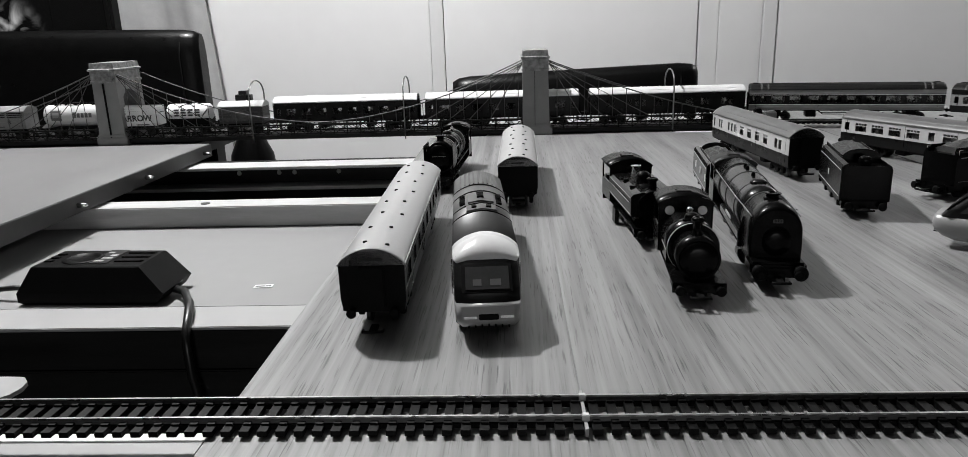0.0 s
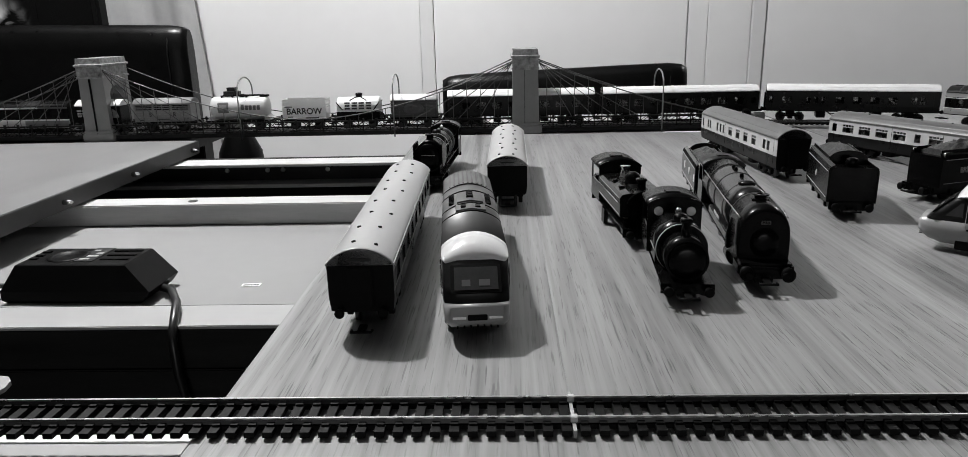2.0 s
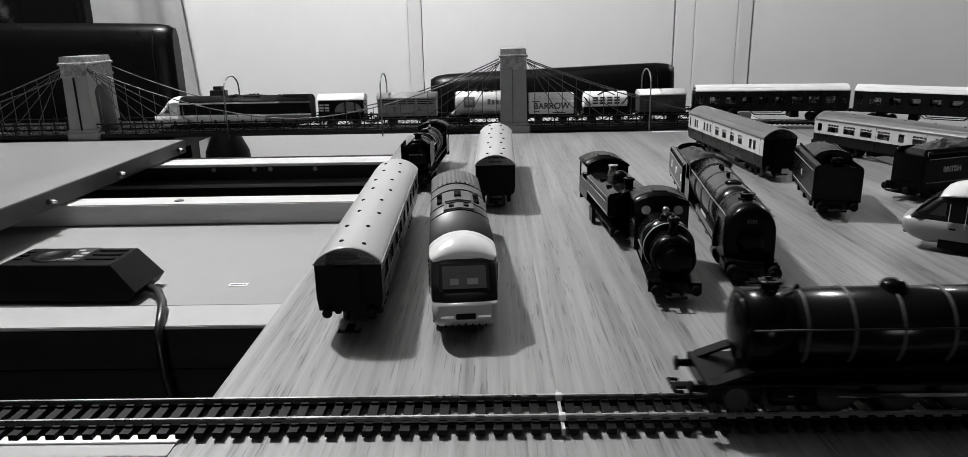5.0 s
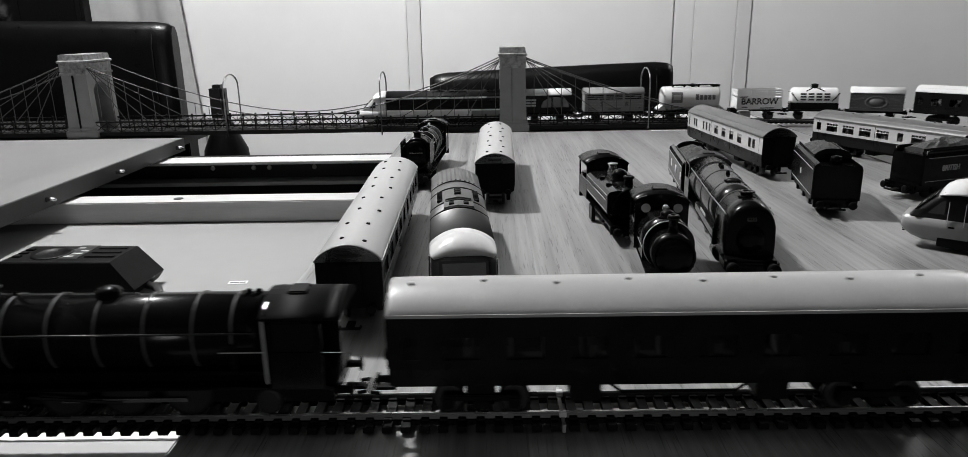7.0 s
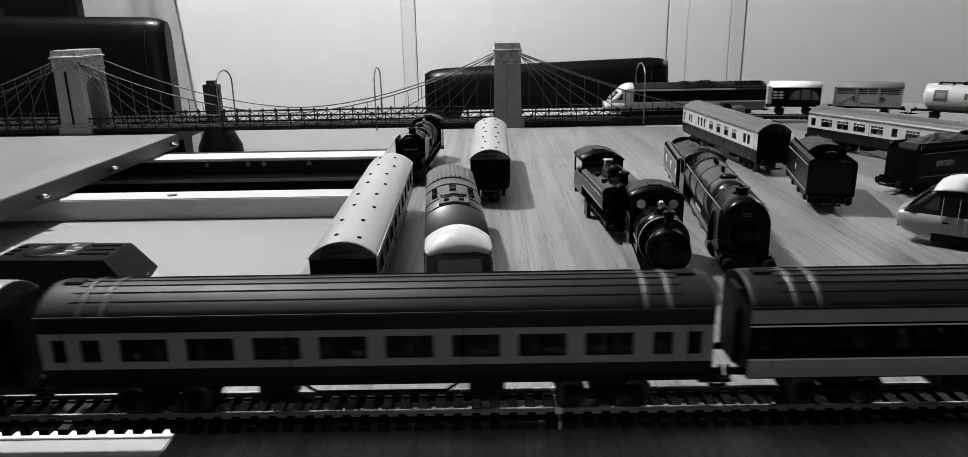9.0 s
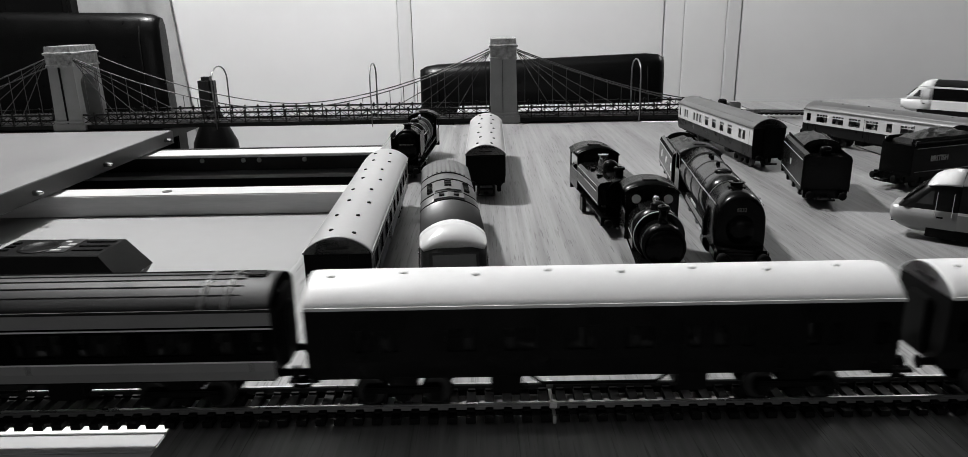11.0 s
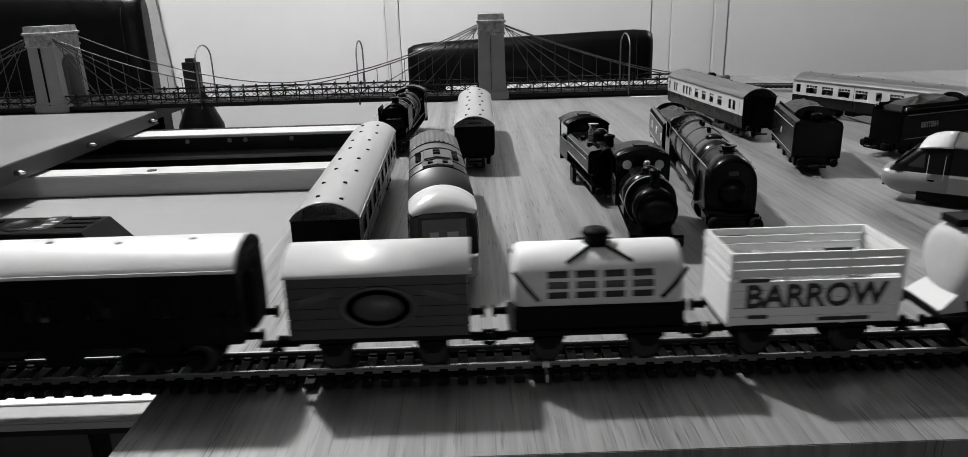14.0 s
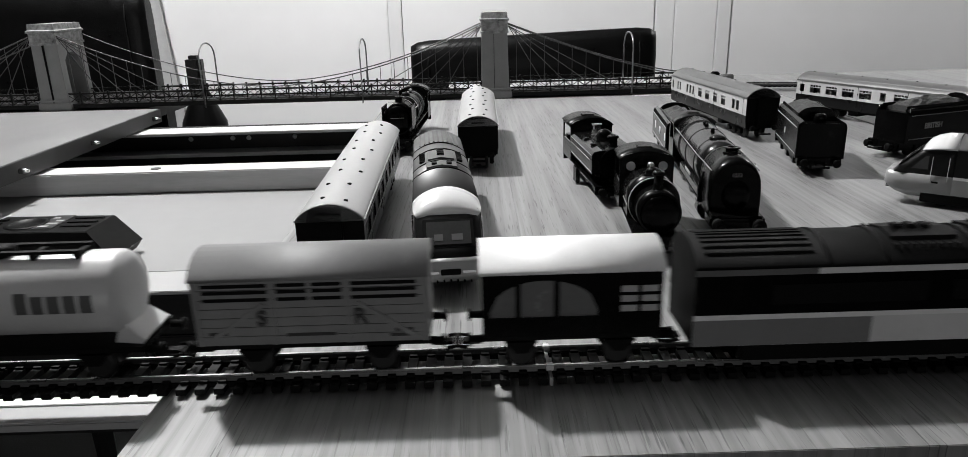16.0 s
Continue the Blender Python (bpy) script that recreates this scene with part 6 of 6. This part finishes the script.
def cattle_van():
    c = thing("cattle_van", "stone grey planked cattle van lettered S R", "model wagon", "wagons of the moving train")
    L, w = 0.090, 0.0162
    wagon_base(c, L)
    planks_box(c, L, w, 0.0130, 0.0395, 7, CATTLE_GREY)
    roof_arch(c, L, w, 0.0397, 0.0478, VAN_ROOF)
    h = L / 2
    for s in (-1, 1):
        ys = (min(s * w, s * (w + 0.0006)), max(s * w, s * (w + 0.0006)))
        for x0, x1 in ((-0.041, -0.016), (-0.0125, -0.001), (0.001, 0.0125), (0.016, 0.041)):
            for z in (0.0318, 0.0348, 0.0374):
                b = bmesh.new()
                box(b, x0, x1, min(s * w, s * (w + 0.0002)), max(s * w, s * (w + 0.0002)), z - 0.0007, z + 0.0007)
                part("vent_slot", b, MATT_BLACK, c, "dark ventilation slot")
        for x in (-h + 0.001, -0.0145, 0.0145, h - 0.001):
            b = bmesh.new()
            box(b, x - 0.0009, x + 0.0009, ys[0], ys[1], 0.0132, 0.0394)
            part("post", b, CATTLE_GREY, c)
        for e in (-1, 1):
            b = bmesh.new()
            loft(b, [[(e * 0.0165, y, 0.0295), (e * 0.0185, y, 0.0305), (e * 0.042, y, 0.0150), (e * 0.040, y, 0.0140)] for y in ys], smooth=False)
            part("diagonal_brace", b, CATTLE_GREY, c)
        for x, ch in ((-s * -0.019, "S"), (-s * 0.019, "R")):
            letters(ch, 0.0085, BLACK_INK, c, on_side(s, x, w + 0.0007, 0.0240))
        for x0, x1, z in ((-0.009, 0.010, 0.0170), (-0.039, -0.032, 0.0180), (-0.038, -0.030, 0.0158), (0.033, 0.040, 0.0180)):
            b = bmesh.new()
            box(b, x0, x1, min(s * w, s * (w + 0.0003)), max(s * w, s * (w + 0.0003)), z - 0.0006, z + 0.0006)
            part("small_print", b, BLACK_INK, c)
    return c


def brake_van():
    c = thing("brake_van", "black brake van with white roof and arched side openings", "model wagon", "wagons of the moving train")
    L, w = 0.070, 0.0160
    wagon_base(c, L)
    h = L / 2
    zs0, zs1 = 0.0205, 0.0360
    for s in (-1, 1):
        ys = (min(s * w, s * (w - 0.001)), max(s * w, s * (w - 0.001)))
        b = bmesh.new()
        box(b, -h, h, *ys, 0.0130, zs0)
        box(b, -h, h, *ys, 0.0362, 0.0390)
        # -x part: panelled cabin; +x part: arched opening with posts
        x0, x1 = -0.010, h - 0.003
        box(b, x1, h, *ys, zs0, 0.0362)
        box(b, -h, x0, *ys, zs0, 0.0362)
        cx, a, bb = (x0 + x1) / 2, (x1 - x0) / 2, 0.0125
        for k in range(14):
            u0, u1 = -1 + 2 * k / 14, -1 + 2 * (k + 1) / 14
            loft(b, [[(cx + a * u0, y, zs0 + 0.003 + bb * max(0, 1 - u0 * u0) ** 0.5), (cx + a * u1, y, zs0 + 0.003 + bb * max(0, 1 - u1 * u1) ** 0.5), (cx + a * u1, y, 0.0363), (cx + a * u0, y, 0.0363)] for y in ys], smooth=False)
        for x in (0.006, 0.021):
            box(b, x - 0.001, x + 0.001, *ys, zs0, 0.0362)
        part("side", b, BLACK, c)
        # grey sheet in the opening, coloured like the light showing through
        b = bmesh.new()
        box(b, x0, x1, s * (w - 0.0016) - 0.0002, s * (w - 0.0016) + 0.0002, zs0, 0.0362)
        part("window_pane", b, LIGHT_THROUGH_PANE, c, "opaque grey glazing for light seen through the van")
        for x in (-0.030, -0.022):
            for z in (0.0225, 0.0265, 0.0305):
                b = bmesh.new()
                box(b, x - 0.0032, x + 0.0032, min(s * w, s * (w + 0.0002)), max(s * w, s * (w + 0.0002)), z, z + 0.0026)
                part("small_print", b, PALE_INK, c)
    for s in (-1, 1):
        b = bmesh.new()
        box(b, min(s * h, s * (h - 0.001)), max(s * h, s * (h - 0.001)), -w + 0.001, w - 0.001, 0.0130, 0.0390)
        part("end", b, BLACK, c)
    b = bmesh.new()
    box(b, -h + 0.001, h - 0.001, -w + 0.001, w - 0.001, 0.0130, 0.0138)
    part("floor_board", b, WAGON_WHITE, c)
    roof_arch(c, L, w, 0.0391, 0.0472, WAGON_WHITE)
    return c


def train_loco():
    """The engine at the head of the moving train: a long banded boiler and a short cab with an overhanging roof."""
    c = thing("passenger_locomotive", "black steam engine with pale boiler bands, heading the train", "model locomotive", "moving train")
    L = 0.170
    running_gear(c, L, (-0.022, 0.004, 0.030), 0.0100, (0.054, 0.070, -0.055), z=0.0150)
    bl = boiler(c, -0.0587, 0.050, 0.0320, 0.0150, GREEN_DARK, (0.0463, 0.028, 0.009, -0.0106, -0.030, -0.0455), EMBLEM)
    sm = boiler(c, 0.050, 0.069, 0.0320, 0.0152, BLACK, name="smokebox")
    b = bmesh.new()
    lathe(b, (0.069, 0, 0.0320), (1, 0, 0), [(0, 0.0136), (0.0016, 0.0120), (0.003, 0.006), (0.0034, 0.001)], 24)
    part("smokebox_door", b, BLACK, sm)
    chimney(c, 0.0577, 0.0455, 0.0052, 0.0036, BLACK)
    dome(c, 0.0085, 0.0455, 0.0050, 0.0052, BLACK)
    b = bmesh.new()
    lathe(b, (0.0470, 0, 0.0465), (0, 0, 1), [(0, 0.0012), (0.0018, 0.0010), (0.0024, 0.0004)], 10)
    part("snifting_valve", b, BLACK, bl)
    for x in (-0.049, -0.053):
        b = bmesh.new()
        lathe(b, (x, 0, 0.0465), (0, 0, 1), [(0, 0.0018), (0.0016, 0.0014), (0.0022, 0.0005)], 10)
        part("safety_valve", b, BLACK, bl)
    b = bmesh.new()
    box(b, -0.0587, 0.066, -0.0100, 0.0100, 0.0150, 0.0250)
    part("firebox", b, BLACK, c)
    for s in (-1, 1):
        b = bmesh.new()
        box(b, -0.0585, 0.062, min(s * 0.0100, s * 0.0162), max(s * 0.0100, s * 0.0162), 0.0205, 0.0220, 0.0003)
        part("running_board", b, BLACK, c)
        b = bmesh.new()
        loft(b, [[(0.062, y, 0.0220), (0.0625, y, 0.0205), (0.082, y, 0.0140), (0.082, y, 0.0152)] for y in (s * 0.0100, s * 0.0160)], smooth=False)
        part("front_slope", b, BLACK, c, "sloping front footplate")
        b = bmesh.new()
        box(b, -0.0470, -0.0440, min(s * 0.0100, s * 0.0158), max(s * 0.0100, s * 0.0158), 0.0221, 0.0330, 0.0006)
        part("side_casing", b, GREEN_DARK, c)
        b = bmesh.new()
        pipe(b, [(-0.055, s * 0.0157, 0.0365), (0.030, s * 0.0157, 0.0365), (0.068, s * 0.0158, 0.0365)], 0.0004, 6)
        part("handrail", b, DARK_METAL, bl)
        b = bmesh.new()
        lathe(b, (0.042, s * 0.0135, 0.010), (1, 0, 0), [(0, 0.0012), (0, 0.0042), (0.017, 0.0042), (0.017, 0.0012)], 14)
        part("cylinder", b, BLACK, c)
        b = bmesh.new()
        tube(b, (0.042, s * 0.0120, 0.0100), (0.004, s * 0.0120, 0.0072), 0.0007, None, 6)
        part("connecting_rod", b, DARK_METAL, c)
        b = bmesh.new()
        box(b, -0.0795, -0.0602, min(s * 0.0150, s * 0.0157), max(s * 0.0150, s * 0.0157), 0.0160, 0.0424)
        part("cab_shutter", b, MATT_BLACK, c, "closed black cab side")
        b = bmesh.new()
        box(b, -0.0590, -0.0580, min(s * 0.0169, s * 0.0172), max(s * 0.0169, s * 0.0172), 0.0170, 0.0425)
        part("lining", b, PALE_INK, c, "thin pale upright line")
        b = bmesh.new()
        box(b, -0.0585, -0.0400, min(s * 0.0158, s * 0.0161), max(s * 0.0158, s * 0.0161), 0.0290, 0.0294)
        part("lining", b, PALE_INK, c)
    cab(c, -0.081, -0.0587, 0.0150, 0.0425, 0.0168, GREEN_DARK, roof_mat=MATT_BLACK)
    b = bmesh.new()
    loft(b, [arc_ring(x, 0.0174, 0.0424, 0.0482, 12) for x in (-0.0890, -0.0828)])
    part("roof_overhang", b, MATT_BLACK, c, "black roof overhang behind the cab")
    return c


# ---- everything in its place ----
def taller(ob, k, wide=1.0):
    """A model that is a little higher for its length than its pattern."""
    ob.scale = (1, wide, k)
    return ob


room()
television()
dining_chair(pose(-0.80, 1.50, 0), 0.47, 0.178, -0.02)
dining_chair(pose(0.184, 1.50, 0), 0.486, 0.073, 0.035)
vacuum_cleaner()
dining_table()
sticker()
pale_plate()
controller()
bridge()

coach("maroon_coach", "maroon coach with pale grey roof and dark vents", 0.257, ROOF_PALE, MAROON, MAROON, even_bays(9, 0.058, 0.03, 0.97), pose(-0.0164, 0.5105, 0.0, 0, 0, -88.6), vents=8, waist=PALE_INK, group="coaches on the table", gutter=0.0420, top=0.0512, sole=0.0160)
coach("maroon_coach", "dark coach with pale roof near the bridge", 0.212, ROOF_PALE, MAROON, MAROON, even_bays(8, 0.06, 0.03, 0.97), pose(0.067, 0.757, 0.0, 0, 0, -90.6), vents=7, group="coaches on the table", gutter=0.0418, top=0.0508, sole=0.0160)
taller(coach("cream_coach", "chocolate and cream coach with grey roof", 0.222, ROOF_MID, CREAM, MAROON, BAY_BRAKE, pose(0.349, 0.868, 0.0, 0, 0, -85.5), vents=7, ribs=2, ventlights=True, group="coaches on the table", gutter=0.0415, top=0.0505), 1.06)
coach("cream_coach", "maroon and cream coach with grey vented roof", 0.231, ROOF_MID, CREAM, MAROON, BAY_OPEN[::-1], pose(0.5275, 0.8225, 0.0, 0, 0, 114.8), vents=7, ribs=2, ventlights=True, group="coaches on the table", gutter=0.0415, top=0.0505)
taller(hst("diesel_power_car", "yellow-nosed diesel power car with white cab roof", 0.219, pose(0.0410, 0.4785, 0.0, 0, 0, -85.9), "diesels on the table"), 1.0, 1.03)
hst("diesel_power_car", "pale-nosed diesel power car with bright handrails", 0.205, pose(0.448, 0.476, 0.0, 0, 0, 140.5), "diesels on the table")
taller(mixed_loco(pose(-0.0095, 0.815, 0.0, 0, 0, -93.4)), 1.12)
taller(pannier_loco(pose(0.163, 0.603, 0.0, 0, 0, -86.5)), 1.04, 1.06)
tank_loco(pose(0.174, 0.472, 0.0, 0, 0, -94.8))
taller(express_loco(pose(0.2350, 0.5420, 0.0, 0, 0, -97.2)), 1.06, 0.96)
tender(pose(0.2555, 0.7010, 0.0, 0, 0, -97.2), 0.108, "crimson tender lettered L M S with coal", side=RED_LOCO, text="L M S")
taller(tender(pose(0.3605, 0.6600, 0.0, 0, 0, 76.8), 0.110, "black tender heaped with coal, small crest", crest=True), 1.16, 1.10)
taller(tender(pose(0.490, 0.6900, 0.0, 0, 0, 199.0), 0.116, "black tender lettered BRITISH, loaded with coal", text="BRITISH", lettering_mat=PALE_INK), 1.13)


def feed_block():
    f = thing("track_feed_block", "small grey plastic block beside the track", "block", m=pose(0.437, 1.098, 0.0))
    b = bmesh.new()
    box(b, -0.009, 0.009, -0.006, 0.006, 0, 0.030, 0.0015)
    part("case", b, BRIDGE_STONE, f)
    b = bmesh.new()
    box(b, -0.022, -0.012, -0.006, 0.006, 0, 0.034, 0.0015)
    part("clip", b, MATT_BLACK, f)


def paper_strip():
    p = thing("paper_strip", "thin white paper strip lying at the table edge", "paper", m=pose(0.335, 1.110, 0.0002, 0, 0, -3))
    b = bmesh.new()
    box(b, -0.030, 0.030, -0.003, 0.003, 0, 0.0004)
    part("paper", b, PAPER, p)


paper_strip()
feed_block()
tracks()

# ---- the moving train: each vehicle and the distance of its front end behind the train's head ----
TRAIN = [
    (train_loco(), -0.013, 0.170),
    (coach("crimson_coach", "dark maroon coach with pale grey roof", 0.232, ROOF_PALE, MAROON, MAROON, BAY_STD, vents=8, ribs=1, group="coaches of the moving train", gutter=0.0460, top=0.0542, sole=0.0165, pale_seats=False), 0.179, 0.232),
    (coach("blue_grey_coach", "blue and grey coach with dark ribbed roof", 0.262, ROOF_DARK, BAND_GREY, BLUE, BAY_MK, ribs=7, cant=BLUE, group="coaches of the moving train", gutter=0.0460, top=0.0542, sole=0.0165, pale_seats=False), 0.431, 0.262),
    (coach("executive_coach", "grey-skirted coach with dark window band and dark roof", 0.262, ROOF_DARK, BLACK, PALE_GREY, BAY_MK, ribs=7, cant=PALE_GREY, group="coaches of the moving train", waist=WHITE_INK, gutter=0.0460, top=0.0542, sole=0.0165, pale_seats=False), 0.707, 0.262),
    (coach("crimson_coach", "dark maroon coach with pale grey roof", 0.231, ROOF_WHITE, MAROON, MAROON, BAY_BRAKE, vents=8, ribs=1, group="coaches of the moving train", gutter=0.0460, top=0.0542, sole=0.0165, pale_seats=False), 0.982, 0.231),
    (coach("crimson_coach", "dark maroon coach with pale grey roof", 0.234, ROOF_WHITE, MAROON, MAROON, BAY_STD, vents=8, ribs=1, group="coaches of the moving train", gutter=0.0460, top=0.0542, sole=0.0165, pale_seats=False), 1.231, 0.234),
    (coach("crimson_coach", "dark maroon coach with pale grey roof", 0.224, ROOF_WHITE, MAROON, MAROON, BAY_STD, vents=8, ribs=1, group="coaches of the moving train", gutter=0.0460, top=0.0542, sole=0.0165, pale_seats=False), 1.478, 0.224),
    (goods_van(), 1.720, 0.069),
    (strap_tank(), 1.805, 0.071),
    (open_wagon(), 1.890, 0.0675),
    (long_tank(), 1.976, 0.102),
    (cattle_van(), 2.100, 0.090),
    (brake_van(), 2.211, 0.070),
    (hst("tail_power_car", "white-nosed diesel power car at the tail of the train", 0.243, None, "moving train", livery=1), 2.293, 0.243),
]
for ob, back, length in TRAIN:
    taller(ob, 1.02 if back > 0.1 else 1.08)
    if ob["category"] == "model wagon":
        for kid in ob.children:
            if kid.name.split(".")[0] not in ("wheel", "axle", "coupling"):
                kid.matrix_basis = Matrix.Translation((0, 0, 0.0033)) @ kid.matrix_basis
ADVANCE = [(0.0, 1.393), (1.5, 1.617), (3.5, 1.860), (6.6, 2.327), (7.6, 2.511), (8.2, 2.631), (9.0, 2.782), (9.2, 2.824), (11.5, 3.343), (12.2, 3.530),
           (13.2, 3.782), (13.6, 3.876), (14.1, 3.990), (14.5, 4.075), (15.0, 4.183), (15.5, 4.283), (16.0, 4.386)]


def advance(t):
    """How far the head of the train has come, smoothly between the known times."""
    p = ADVANCE
    i = max(k for k in range(len(p) - 1) if p[k][0] <= t + 1e-9)

    def slope(k):
        a, b = p[max(k - 1, 0)], p[min(k + 1, len(p) - 1)]
        return (b[1] - a[1]) / (b[0] - a[0])
    (t0, a0), (t1, a1) = p[i], p[i + 1]
    h = t1 - t0
    s = (t - t0) / h
    return a0 * (1 + 2 * s) * (1 - s) ** 2 + h * slope(i) * s * (1 - s) ** 2 + a1 * s * s * (3 - 2 * s) + h * slope(i + 1) * s * s * (s - 1)


def motions():
    times = [k * 0.2 for k in range(81)]
    for ob, back, length in TRAIN:
        tail = ob["category"] == "model locomotive" and back > 1
        rows = []
        for t in times:
            mid = advance(t) - back - length / 2
            (a, _), (b, _) = on_loop(mid - 0.33 * length), on_loop(mid + 0.33 * length)
            d = b - a
            turn = math.degrees(math.atan2(d.y, d.x)) + (180 if tail else 0)
            c = (a + b) / 2
            rows.append((t, pose(c.x, c.y, c.z, 0, 0, turn)))
        walk(ob, rows)


motions()
